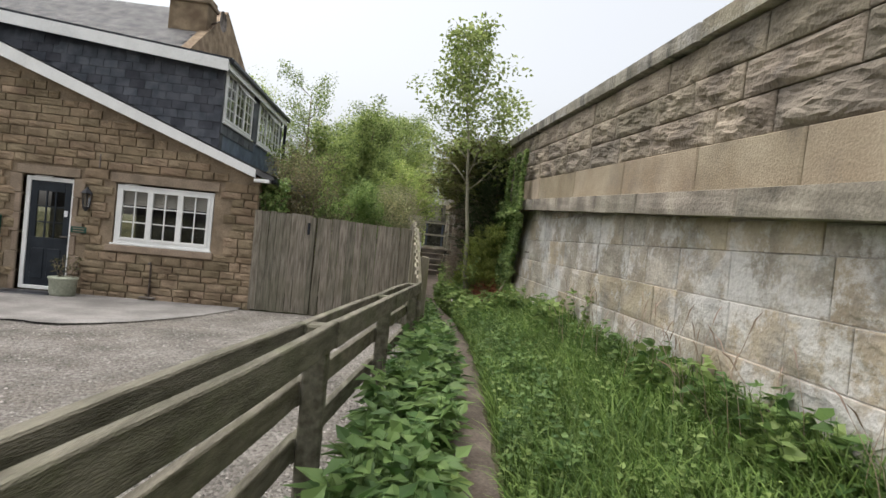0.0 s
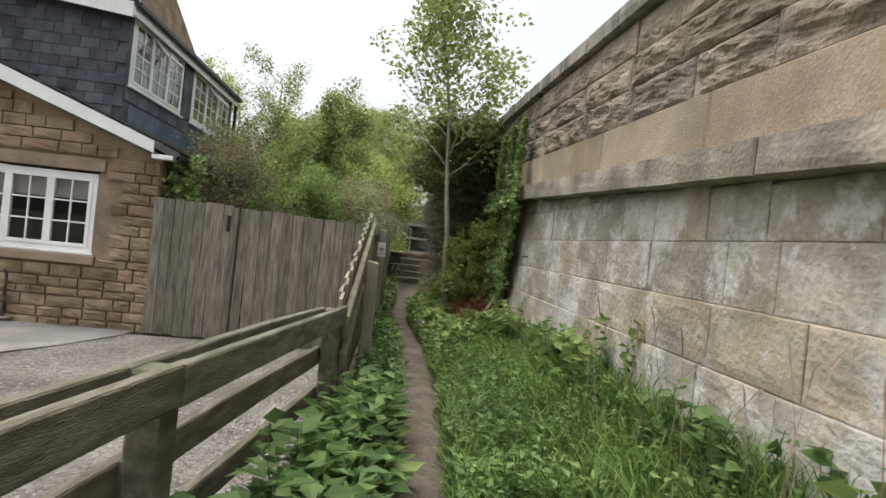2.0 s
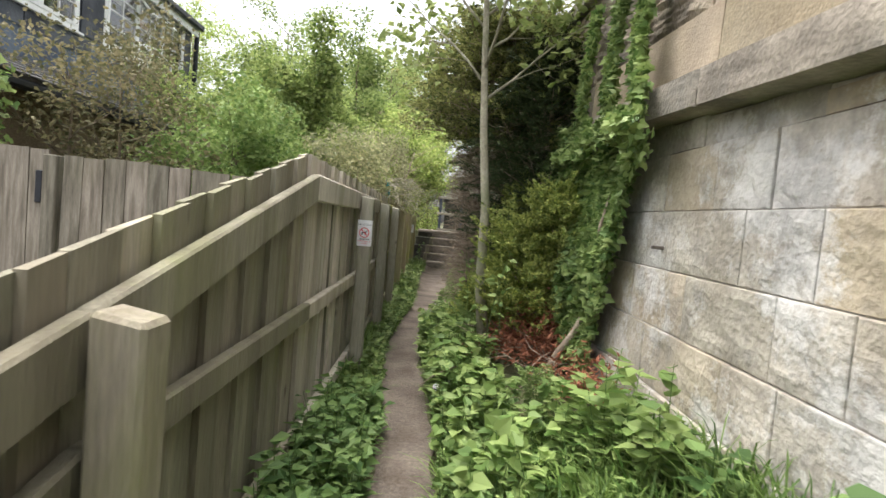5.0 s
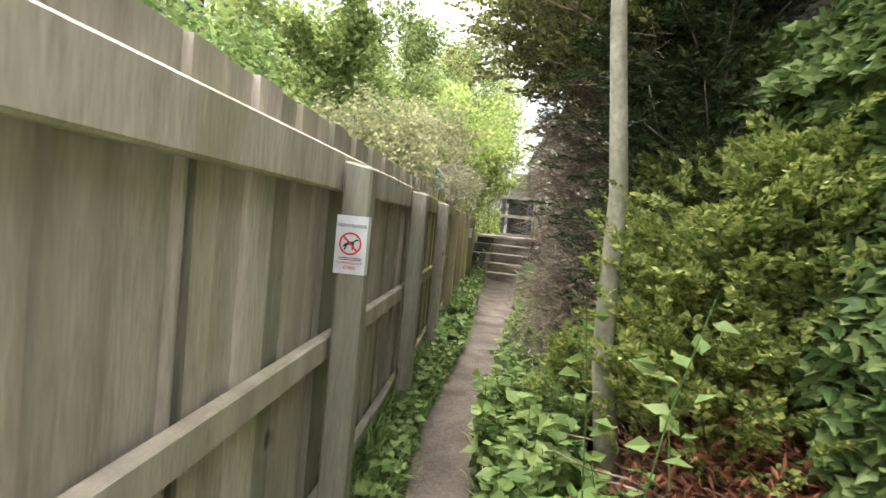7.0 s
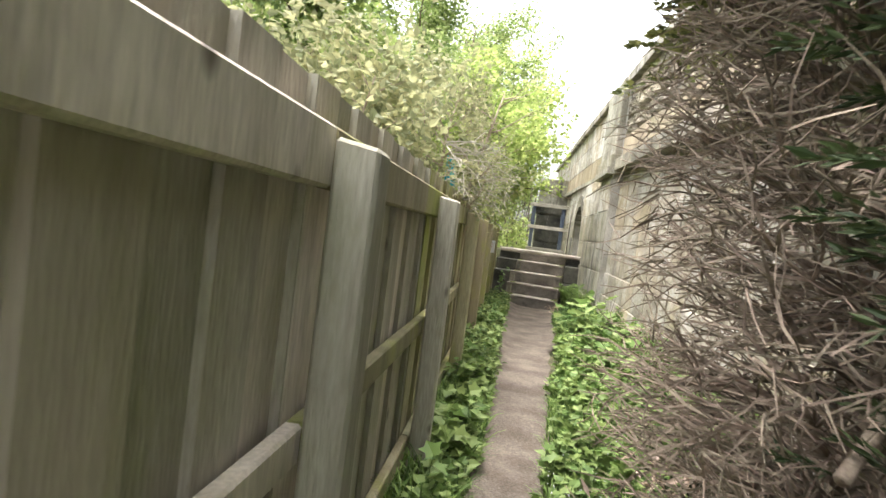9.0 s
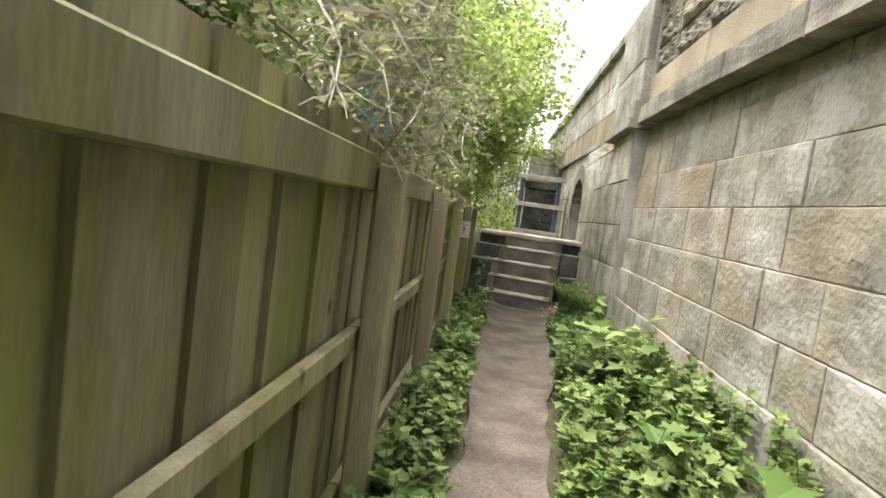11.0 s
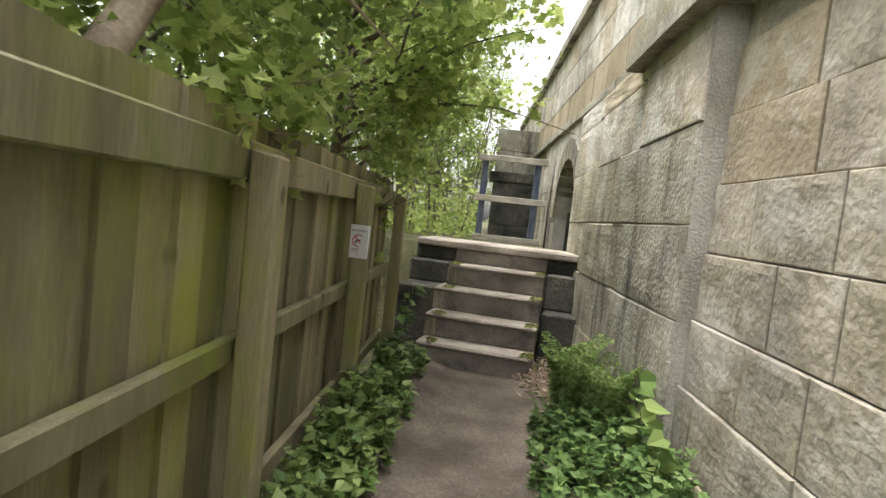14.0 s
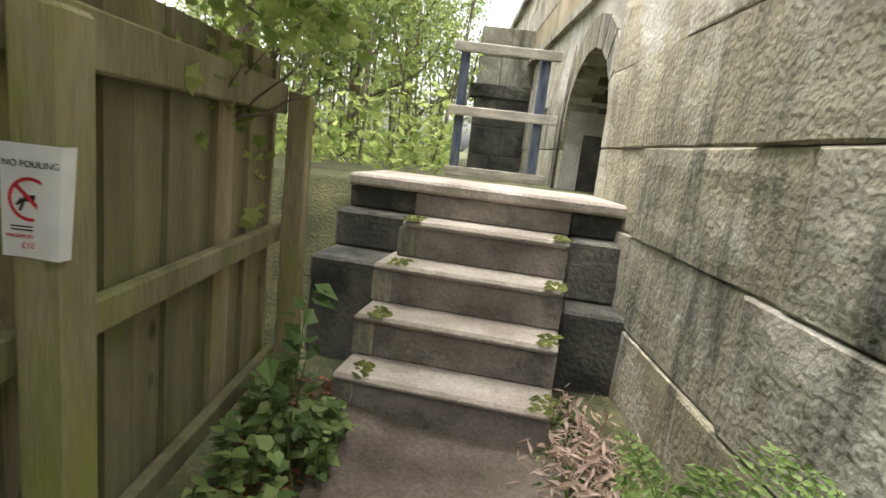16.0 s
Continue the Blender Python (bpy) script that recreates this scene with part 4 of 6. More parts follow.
for z in (0.35, 1.45):
    part("rail", box("rail", 0.0, 0.013, z, 1.8, 0.06, z + 0.1, M["gate_wood"]), tall)


# ---- the house ----
HF = 9.62  # plane of the gable front
HX = -2.06  # its corner
VERGE = lambda x: 2.30 + (HX - x) * 0.385


def hole_front(x, z):
    return (-6.32 < x < -5.3 and z < 2.08) or (-4.68 < x < -2.82 and 0.72 < z < 2.12)


v, f = [], []
cells = [-13, -6.26, -5.36, -4.64, -2.86, HX]
fr = Soup()
for x0, x1 in zip(cells, cells[1:]):
    spans = [(-0.4, None)]
    if x0 == -6.26:
        spans = [(1.97, None)]
    if x0 == -4.64:
        spans = [(-0.4, 0.84), (1.97, None)]
    for z0, z1 in spans:
        za, zb = (VERGE(x0), VERGE(x1)) if z1 is None else (z1, z1)
        pts = [(x0, HF + 0.03, z0), (x1, HF + 0.03, z0), (x1, HF + 0.03, zb), (x0, HF + 0.03, za)]
        fr.add(pts + [(a, b + 0.32, c) for a, b, c in pts], [(0, 1, 2, 3), (7, 6, 5, 4), (0, 4, 5, 1), (1, 5, 6, 2), (2, 6, 7, 3), (3, 7, 4, 0)])
fr.box(HX - 0.32, HF + 0.36, -0.4, HX, 20, 2.4, 0)
front = thing("house_wall_front", "honey-coloured coursed rubble sandstone gable wall", "wall", kind="structure", mesh=fr.mesh("house_wall_front", M["house_mortar"]))
HS = []
for i in range(8):
    me = stone_mesh("stone", M["house_stone"], 0.2, 40 + i, 4, 0.1)
    HS.append(me)
rh = np.random.default_rng(8)
z = -0.18
while z < 4.3:
    h = rh.uniform(0.11, 0.19)
    x = -7.2
    while x < HX - 0.02:
        w = min(rh.uniform(0.18, 0.5), HX - x)
        if HX - x - w < 0.08:
            w = HX - x
        cx = x + w / 2
        ok = z + h < VERGE(x + w) - 0.1 and not any(hole_front(q, r) for q in (x + 0.03, cx, x + w - 0.03) for r in (z + 0.02, z + h / 2, z + h - 0.02))
        if ok:
            part("stone", HS[int(rh.integers(8))], front, at=(cx, HF + 0.08 - rh.uniform(0, 0.012), z + h / 2), scale=(0.16, w - 0.012, h - 0.012), turn=(0, 0, math.pi / 2))
        x += w
    z += h
for bx in ((-6.36, -5.26, 1.97, 2.13), (-4.72, -2.78, 1.97, 2.14)):
    part("lintel", box("lintel", bx[0], HF - 0.012, bx[2], bx[1], HF + 0.15, bx[3], M["dressed"], 0.01), front, "long dressed sandstone lintel")
part("sill", box("sill", -4.72, HF - 0.05, 0.70, -2.8, HF + 0.15, 0.82, M["dressed"], 0.01), front, "dressed sandstone sill")
for x0 in (-6.36, -5.36):
    for k in range(6):
        part("jamb_stone", box("jamb_stone", x0 - (0.1 if k % 2 and x0 < -6 else 0), HF - 0.008, -0.15 + k * 0.353, x0 + 0.1 + (0.1 if k % 2 and x0 > -6 else 0), HF + 0.12, -0.15 + (k + 1) * 0.353 - 0.01, M["dressed"], 0.01), front)


def casement(name, label, width, height, lights, m, bars=(2, 3), inner="blind"):
    """A white casement window in its own plane: x across, z up, its front looks to -y."""
    w = thing(name, label, "window", kind="structure")
    w.matrix_basis = m
    t = 0.06
    for nm, b in (("frame_head", (0, 0, height - t, width, 0.07, height)), ("frame_foot", (0, 0, 0, width, 0.07, t)), ("frame_side", (0, 0, t, t, 0.07, height - t)), ("frame_side", (width - t, 0, t, width, 0.07, height - t))):
        part(nm, box(nm, *b, M["white"], 0.005), w)
    part("sill_board", box("sill_board", -0.04, -0.05, -0.035, width + 0.04, 0.06, 0.0, M["white"], 0.005), w)
    x0, lw = t, (width - 2 * t) / lights
    for i in range(lights):
        a = x0 + i * lw
        sash = part("sash", box("sash", a, -0.012, t, a + 0.05, 0.05, height - t, M["white"], 0.004), w)
        for b in ((a + lw - 0.05, -0.012, t, a + lw, 0.05, height - t), (a + 0.05, -0.012, t, a + lw - 0.05, 0.05, t + 0.05), (a + 0.05, -0.012, height - t - 0.05, a + lw - 0.05, 0.05, height - t)):
            part("sash_rail", box("sash_rail", *b, M["white"], 0.004), sash)
        iw, ih = lw - 0.1, height - 2 * t - 0.1
        for j in range(1, bars[0]):
            bx = a + 0.05 + iw * j / bars[0]
            part("glazing_bar", box("glazing_bar", bx - 0.01, -0.004, t + 0.05, bx + 0.01, 0.03, height - t - 0.05, M["white"], 0.003), sash)
        for j in range(1, bars[1]):
            bz = t + 0.05 + ih * j / bars[1]
            part("glazing_bar", box("glazing_bar", a + 0.05, -0.002, bz - 0.01, a + lw - 0.05, 0.028, bz + 0.01, M["white"], 0.003), sash)
        gp = part("pane", box("pane", a + 0.05, 0.012, t + 0.05, a + lw - 0.05, 0.018, height - t - 0.05, M["glass"], 0), sash)
        gp.visible_shadow = False
    part("blind", box("blind", t, 0.10, height * 0.72 - t, width - t, 0.105, height - t, M["blind"], 0), w, "pale half-raised blind")
    # Flat dark sheet added for the room, its dimness put into the colour.
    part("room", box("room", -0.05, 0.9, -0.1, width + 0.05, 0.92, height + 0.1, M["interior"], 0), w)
    return w


casement("window_1", "white three-light casement window with small panes", 1.74, 1.08, 3, pose(-4.62, HF + 0.05, 0.86), (2, 3))
door = thing("door_1", "closed dark blue panelled front door with nine panes", "door", kind="structure", at=(-6.22, HF + 0.06, -0.12))
for nm, b in (("door_frame", (0, 0, 0, 0.075, 0.09, 2.06)), ("door_frame", (0.80, 0, 0, 0.875, 0.09, 2.06)), ("door_frame", (0.075, 0, 1.985, 0.80, 0.09, 2.06)), ("threshold", (0.075, -0.02, 0, 0.80, 0.09, 0.06))):
    part(nm, box(nm, *b, M["white"], 0.005), door, "white painted frame")
for b in ((0.08, 0.02, 0.065, 0.795, 0.06, 0.95), (0.08, 0.02, 0.95, 0.2, 0.06, 1.98), (0.675, 0.02, 0.95, 0.795, 0.06, 1.98), (0.2, 0.02, 1.80, 0.675, 0.06, 1.98)):
    part("leaf_panel", box("leaf_panel", *b, M["door_paint"], 0.004), door)
for i in (0, 1):
    part("raised_panel", box("raised_panel", 0.17 + 0.29 * i, 0.008, 0.2, 0.39 + 0.29 * i, 0.022, 0.75, M["door_paint"], 0.006), door)
for i in (1, 2):
    part("glazing_bar", box("glazing_bar", 0.2 + 0.158 * i - 0.012, 0.022, 0.95, 0.2 + 0.158 * i + 0.012, 0.055, 1.80, M["door_paint"], 0.003), door)
    part("glazing_bar", box("glazing_bar", 0.2, 0.024, 0.95 + 0.283 * i - 0.012, 0.675, 0.053, 0.95 + 0.283 * i + 0.012, M["door_paint"], 0.003), door)
gp = part("pane", box("pane", 0.2, 0.036, 0.95, 0.675, 0.042, 1.80, M["glass"], 0), door)
gp.visible_shadow = False
# Another dark sheet behind the door panes, painted as unlit interior.
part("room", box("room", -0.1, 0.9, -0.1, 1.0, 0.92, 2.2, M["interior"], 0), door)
part("handle", box("handle", 0.66, -0.03, 0.98, 0.79, 0.02, 1.0, M["steel"], 0.004), door, "steel lever handle")
part("note", box("note", 0.69, 0.012, 1.36, 0.75, 0.0195, 1.47, M["paper"], 0), door, "small white paper note")

# roof slope, bargeboard, dormer
rf = Soup()
yy0, yy1 = HF - 0.14, 20.0
top_x = -9.0
for (xa, za), (xb, zb) in (((-1.78, VERGE(-1.78) + 0.14), (top_x, VERGE(top_x) + 0.14)),):
    rf.add([(xa, yy0, za), (xb, yy0, zb), (xb, yy1, zb), (xa, yy1, za), (xa, yy0, za - 0.1), (xb, yy0, zb - 0.1), (xb, yy1, zb - 0.1), (xa, yy1, za - 0.1)], [(0, 3, 2, 1), (4, 5, 6, 7), (0, 1, 5, 4), (1, 2, 6, 5), (2, 3, 7, 6), (3, 0, 4, 7)])
roof = thing("house_roof", "dark slate catslide roof", "roof", kind="structure", mesh=rf.mesh("house_roof", M["roof_slate"]))
sl = Soup()
for i in range(34):
    xa = -1.74 - i * 0.2
    for j in range(34):
        ya = yy0 - 0.01 + j * 0.3 + (0.15 if i % 2 else 0)
        if xa < -3.2 and ya > 11.0:
            continue
        za, zb = VERGE(xa) + 0.165, VERGE(xa - 0.26) + 0.146
        sl.add([(xa, ya, za), (xa, ya + 0.294, za), (xa - 0.26, ya + 0.294, zb), (xa - 0.26, ya, zb), (xa, ya, za - 0.012), (xa, ya + 0.294, za - 0.012)], [(0, 1, 2, 3), (0, 4, 5, 1)])
tagged(part("slates", sl.mesh("slates", M["roof_slate"]), roof), kind="stuff")
bb = Soup()
xa, xb = -2.12, -9.0
bb.add([(xa, HF - 0.15, VERGE(xa) - 0.03), (xb, HF - 0.15, VERGE(xb) - 0.13), (xb, HF - 0.15, VERGE(xb) + 0.14), (xa, HF - 0.15, VERGE(xa) + 0.13), (xa, HF - 0.11, VERGE(xa) - 0.03), (xb, HF - 0.11, VERGE(xb) - 0.13), (xb, HF - 0.11, VERGE(xb) + 0.14), (xa, HF - 0.11, VERGE(xa) + 0.13)], [(0, 3, 2, 1), (4, 5, 6, 7), (0, 1, 5, 4), (1, 2, 6, 5), (2, 3, 7, 6), (3, 0, 4, 7)])
part("bargeboard", bb.mesh("bargeboard", M["white"]), roof, "white painted bargeboard")
part("soffit", box("soffit", -2.14, HF - 0.15, 2.22, -1.86, HF + 0.02, 2.28, M["white"]), roof)
part("gutter", box("gutter", -1.84, HF - 0.14, 2.22, -1.74, 20, 2.30, M["black"], 0.02), roof, "black gutter")

dormer = thing("dormer", "slate-clad flat-roofed dormer with white fascia", "dormer", kind="structure", at=(0, 0, 0))
DX, DY0, DY1 = -3.36, 11.1, 16.6
ck = Soup()
ck.add([(-9.0, DY0, 2.4), (DX - 0.02, DY0, 2.4), (DX - 0.02, DY0, 4.72), (-9.0, DY0, 5.3), (-9.0, DY0 + 0.2, 2.4), (DX - 0.02, DY0 + 0.2, 2.4), (DX - 0.02, DY0 + 0.2, 4.72), (-9.0, DY0 + 0.2, 5.3)], [(0, 1, 2, 3), (7, 6, 5, 4), (0, 4, 5, 1), (1, 5, 6, 2), (2, 6, 7, 3), (3, 7, 4, 0)])
part("cheek", ck.mesh("cheek", M["slate"]), dormer)
SLT = mesh_of("slate", *box_data(-0.5, -0.006, -0.5, 0.5, 0.006, 0.5, 0.0), M["slate"])
z, row = 5.15, 0
while z > 2.9:
    x = DX - 0.02 - (0.15 if row % 2 else 0)
    while x > -7.6:
        w = 0.29 + rh.uniform(-0.01, 0.01)
        if z - 0.1 > VERGE(x - w / 2) + 0.2 and z < 4.66 + (-3.26 - x) * 0.0974:
            part("slate", SLT, dormer, at=(x - w / 2, DY0 - 0.012 - 0.004 * rh.uniform(0, 1), z - 0.1), scale=(w - 0.008, 1, 0.24), turn=(-0.05, rh.uniform(-0.02, 0.02), 0))
        x -= w
    z -= 0.175
    row += 1
part("front_wall", box("front_wall", DX - 0.25, DY0 + 0.2, 2.7, DX - 0.02, DY1, 3.55, M["lead"], 0), dormer, "blue-grey lead apron")
part("mullion_wall", box("mullion_wall", DX - 0.2, 13.35, 3.55, DX - 0.015, 13.85, 4.75, M["slate"], 0), dormer)
part("end_wall", box("end_wall", DX - 0.2, 16.35, 3.55, DX - 0.015, DY1, 4.75, M["slate"], 0), dormer)
for k in range(6):
    part("slate", SLT, dormer, at=(DX - 0.004, 13.6, 3.68 + k * 0.19), scale=(0.48, 1, 0.22), turn=(0.0, 0, math.pi / 2))
    part("slate", SLT, dormer, at=(DX - 0.004, 13.4 - k * 0.42, 3.42), scale=(0.4, 1, 0.24), turn=(0.0, 0, math.pi / 2))
rfv = Soup()
rfv.add([(-3.2, DY0 - 0.2, 4.78), (-9, DY0 - 0.2, 5.35), (-9, DY1 + 0.1, 5.35), (-3.2, DY1 + 0.1, 4.78), (-3.2, DY0 - 0.2, 4.86), (-9, DY0 - 0.2, 5.43), (-9, DY1 + 0.1, 5.43), (-3.2, DY1 + 0.1, 4.86)], [(0, 1, 2, 3), (4, 7, 6, 5), (0, 4, 5, 1), (1, 5, 6, 2), (2, 6, 7, 3), (3, 7, 4, 0)])
part("flat_roof", rfv.mesh("flat_roof", M["black"]), dormer, "dark felt roof edge")
fa = Soup()
fa.add([(-3.26, DY0 - 0.215, 4.58), (-8.6, DY0 - 0.215, 5.10), (-8.6, DY0 - 0.215, 5.34), (-3.26, DY0 - 0.215, 4.82), (-3.26, DY0 - 0.18, 4.58), (-8.6, DY0 - 0.18, 5.10), (-8.6, DY0 - 0.18, 5.34), (-3.26, DY0 - 0.18, 4.82)], [(0, 3, 2, 1), (4, 5, 6, 7), (0, 1, 5, 4), (1, 2, 6, 5), (2, 3, 7, 6), (3, 0, 4, 7)])
part("fascia", fa.mesh("fascia", M["white"]), dormer, "white painted fascia")
part("eaves_fascia", box("eaves_fascia", -3.27, DY0 - 0.18, 4.62, -3.24, DY1, 4.775, M["white"], 0), dormer, "white painted fascia")
part("gutter", box("gutter", -3.235, DY0 - 0.2, 4.74, -3.15, DY1 + 0.05, 4.85, M["black"], 0.02), dormer, "black gutter")
part("downpipe", box("downpipe", -3.32, DY1 - 0.02, 2.6, -3.24, DY1 + 0.06, 4.75, M["black"], 0.02), dormer, "black downpipe")
for i, y in enumerate((11.2, 13.86)):
    casement("window_%d" % (i + 2), "white dormer casement window with small panes, a top light open", 2.12 if i == 0 else 2.45, 1.16, 3, pose(DX, y, 3.56, 0, 0, 90), (2, 4))

# open top lights of the dormer windows
for i, (y0, w) in enumerate(((11.2 + 0.74, 0.66), (13.86 + 0.84, 0.76))):
    tl = Soup()
    for b in ((0, 0, 0, w, 0.035, 0.045), (0, 0, -0.36, w, 0.035, -0.315), (0, 0, -0.315, 0.045, 0.035, 0.0), (w - 0.045, 0, -0.315, w, 0.035, 0.0), (w / 2 - 0.01, 0, -0.315, w / 2 + 0.01, 0.03, 0.0)):
        tl.box(*b, 0.003)
    top_light = thing("top_light", "white top-hung window light propped open", "window", "open top lights")
    top_light.matrix_basis = pose(DX + 0.02, y0, 4.62, 0, 0, 90) @ pose(0, 0, 0, -42, 0, 0)
    part("sash", tl.mesh("sash", M["white"]), top_light)
    gp = part("pane", box("pane", 0.04, 0.014, -0.32, w - 0.04, 0.018, 0.0, M["glass"], 0), top_light)
    gp.visible_shadow = False

# main roof and chimney behind
mr = Soup()
mr.add([(-4.9, 12.5, 5.2), (-18, 12.5, 5.2), (-18, 16.0, 7.6), (-5.2, 16.0, 7.6), (-4.9, 19.5, 5.2), (-18, 19.5, 5.2)], [(0, 3, 2, 1), (3, 4, 5, 2), (0, 4, 3), (1, 2, 5), (0, 1, 5, 4)])
main = thing("main_roof", "grey slate main roof behind the dormer", "roof", kind="structure", mesh=mr.mesh("main_roof", M["roof_slate"]))
ms = Soup()
for i in range(14):
    for j in range(44):
        u = i / 14
        xa = -5.0 - j * 0.3 - (0.15 if i % 2 else 0) - 0.5 * u
        ya, za = 12.48 + 3.5 * u, 5.23 + 2.4 * u
        ms.add([(xa, ya, za), (xa - 0.29, ya, za), (xa - 0.29, ya + 0.28, za + 0.18), (xa, ya + 0.28, za + 0.18)], [(0, 3, 2, 1)])
tagged(part("slates", ms.mesh("slates", M["roof_slate"]), main), kind="stuff")
gw = Soup()
gw.add([(-4.86, 12.5, 4.9), (-4.86, 19.5, 4.9), (-4.86, 19.5, 5.25), (-5.12, 16.0, 7.7), (-4.86, 12.5, 5.25), (-5.1, 12.5, 4.9), (-5.1, 19.5, 4.9), (-5.1, 19.5, 5.25), (-5.36, 16.0, 7.7), (-5.1, 12.5, 5.25)], [(0, 1, 2, 3, 4), (9, 8, 7, 6, 5), (4, 3, 8, 9), (3, 2, 7, 8), (0, 4, 9, 5), (1, 6, 7, 2)])
thing("gable_wall", "sandstone end gable of the main roof", "wall", kind="structure", mesh=gw.mesh("gable_wall", M["house_stone"]))
chim = thing("chimney", "sandstone chimney stack with a dark pot and dish", "chimney", at=(-5.3, 14.6, 5.9))
part("stack", box("stack", -0.75, -0.35, -0.6, 0.25, 0.35, 1.55, M["house_stone"], 0.02), chim)
part("stack_band", box("stack_band", -0.8, -0.4, 1.3, 0.3, 0.4, 1.42, M["dressed"], 0.02), chim)
cs = Soup()
cs.tube([(0.05, 0, 1.55), (0.05, 0, 2.0)], [0.13, 0.11], 10)
part("pot", cs.mesh("pot", M["black"], True), chim)
ds = Soup()
for i in range(4):
    for j in range(12):
        a0, a1 = 2 * math.pi * j / 12, 2 * math.pi * (j + 1) / 12
        r0, r1 = 0.28 * i / 4, 0.28 * (i + 1) / 4
        ds.add([(0.5 + 0.7 * r * r, r * math.cos(a), 1.0 + r * math.sin(a)) for r, a in ((r0, a0), (r1, a0), (r1, a1), (r0, a1))], [(0, 1, 2, 3)])
ds.tube([(0.25, 0, 0.9), (0.5, 0, 1.0)], [0.02, 0.02], 6)
part("dish", ds.mesh("dish", M["steel"], True), chim, "grey satellite dish")

# things on and by the front wall
lamp = thing("wall_lantern", "black lantern lamp on the stone wall", "lamp", at=(-5.07, HF - 0.09, 1.58))
lb = Soup()
for i in range(6):
    a = math.pi / 3 * i
    c, s = math.cos(a), math.sin(a)
    lb.tube([(0.06 * c, 0.06 * s, -0.12), (0.085 * c, 0.085 * s, 0.12)], [0.008, 0.008], 5)
lb.tube([(0, 0, 0.12), (0, 0, 0.13), (0, 0, 0.2), (0, 0, 0.24)], [0.1, 0.1, 0.03, 0.012], 6)
lb.tube([(0, 0, -0.2), (0, 0, -0.14), (0, 0, -0.12)], [0.012, 0.06, 0.07], 6)
lb.tube([(0, 0, 0.16), (0, 0.085, 0.2)], [0.012, 0.012], 6)
part("cage", lb.mesh("cage", M["black"]), lamp)
lg = Soup()
lg.tube([(0, 0, -0.12), (0, 0, 0.12)], [0.054, 0.078], 6)
part("pane", lg.mesh("pane", M["glass"]), lamp)
pl = thing("house_plaque", "small dark green plaque by the door", "plaque", at=(-5.2, HF - 0.012, 1.03), mesh=box("house_plaque", -0.14, -0.012, -0.055, 0.14, 0.0, 0.055, M["green_paint"], 0.003))
bars = Soup()
for z in (-0.03, 0.015):
    bars.box(-0.1, -0.014, z, 0.1, -0.0125, z + 0.018, 0)
part("lettering", bars.mesh("lettering", M["dressed"]), pl)
bx = thing("letter_box", "dark green letter box on the wall", "letter box", at=(-6.66, HF - 0.1, 1.0), mesh=box("letter_box", -0.17, 0, -0.18, 0.12, 0.1, 0.18, M["green_paint"], 0.015))
mat_ = thing("door_mat", "dark half-round door mat on the concrete", "mat", at=(-5.8, 9.3, -0.15), mesh=box("door_mat", -0.45, -0.22, 0, 0.45, 0.2, 0.025, M["black"], 0.012))
for px, lab in ((-5.2, "grey-green round planter with a straggly plant"), (-6.75, "grey-green round planter beside the door")):
    pot = thing("planter", lab, "planter", "planters by the door", at=(px, 9.28, -0.15))
    p = Soup()
    p.tube([(0, 0, 0), (0, 0, 0.05), (0, 0, 0.28), (0, 0, 0.31), (0, 0, 0.34)], [0.18, 0.2, 0.215, 0.235, 0.23], 18)
    part("pot", p.mesh("pot", M["pot"], True), pot)
    rp = np.random.default_rng(int(-px * 10))
    st = Soup()
    tips = []
    for i in range(9):
        ln = branch_line(rp, (rp.normal() * 0.06, rp.normal() * 0.06, 0.33), (rp.normal() * 0.5, rp.normal() * 0.5, 1), 0.35, 4)
        st.tube(ln, [0.006] * 5, 4)
        tips += ln[2:]
    part("stems", st.mesh("stems", M["bark"]), pot)
    part("foliage", leaves("foliage", np.concatenate([cloud(rp, t, 0.05, 8) for t in tips]), 0.045, M["shrub_leaf"], "oval", rp), pot)
pipe = thing("standpipe", "thin grey standpipe against the stone wall", "pipe", at=(-3.86, HF - 0.05, -0.11))
p = Soup()
p.tube([(0, 0, 0), (0, 0, 0.6), (0.0, -0.05, 0.66), (0, -0.1, 0.64)], [0.018] * 4, 8)
part("tube", p.mesh("tube", M["steel"], True), pipe)
part("foot", box("foot", -0.15, -0.05, 0.0, 0.12, 0.03, 0.03, M["steel"], 0.008), pipe)
tie = thing("iron_tie", "rusty iron wall tie", "tie", at=(-4.93, HF - 0.02, 2.33), mesh=box("iron_tie", -0.012, -0.01, -0.14, 0.012, 0.012, 0.12, M["steel"], 0.004))


# ---- trees and shrubs ----
def clear(x, y, z):
    """Keeps the walkway free: leaves stay over the fence, or well above the head."""
    if y > 23.6:
        return x < 1.75 or (z > 3.2 and x < 2.5)
    if y < 15:
        return x < 0.85
    return x < 0.95 or (z > 1.75 and x < 1.12 + 0.55 * smooth(21.0, 23.0, y)) or (z > 2.45 and x < 1.6 + 0.3 * smooth(19, 22, y)) or (z > 3.0 and y > 17 and x < 2.35)


ash = tree("ash_tree", "slender young ash tree with fresh light green leaves", (2.21, 10.9, 0.2), 6.0, 0.052, 1.75, 0.4, 20, M["ash_bark"], M["ash_leaf"], 0.10, 24, 0.3, 21,
           "oval", up=0.45, sub=5, shape=lambda u: 1.08 - 0.8 * u, droop=0.2, elev=0.7, lean=(-0.5, 0))
G = dict(group="garden trees", up=0.4, sub=6, keep=clear)
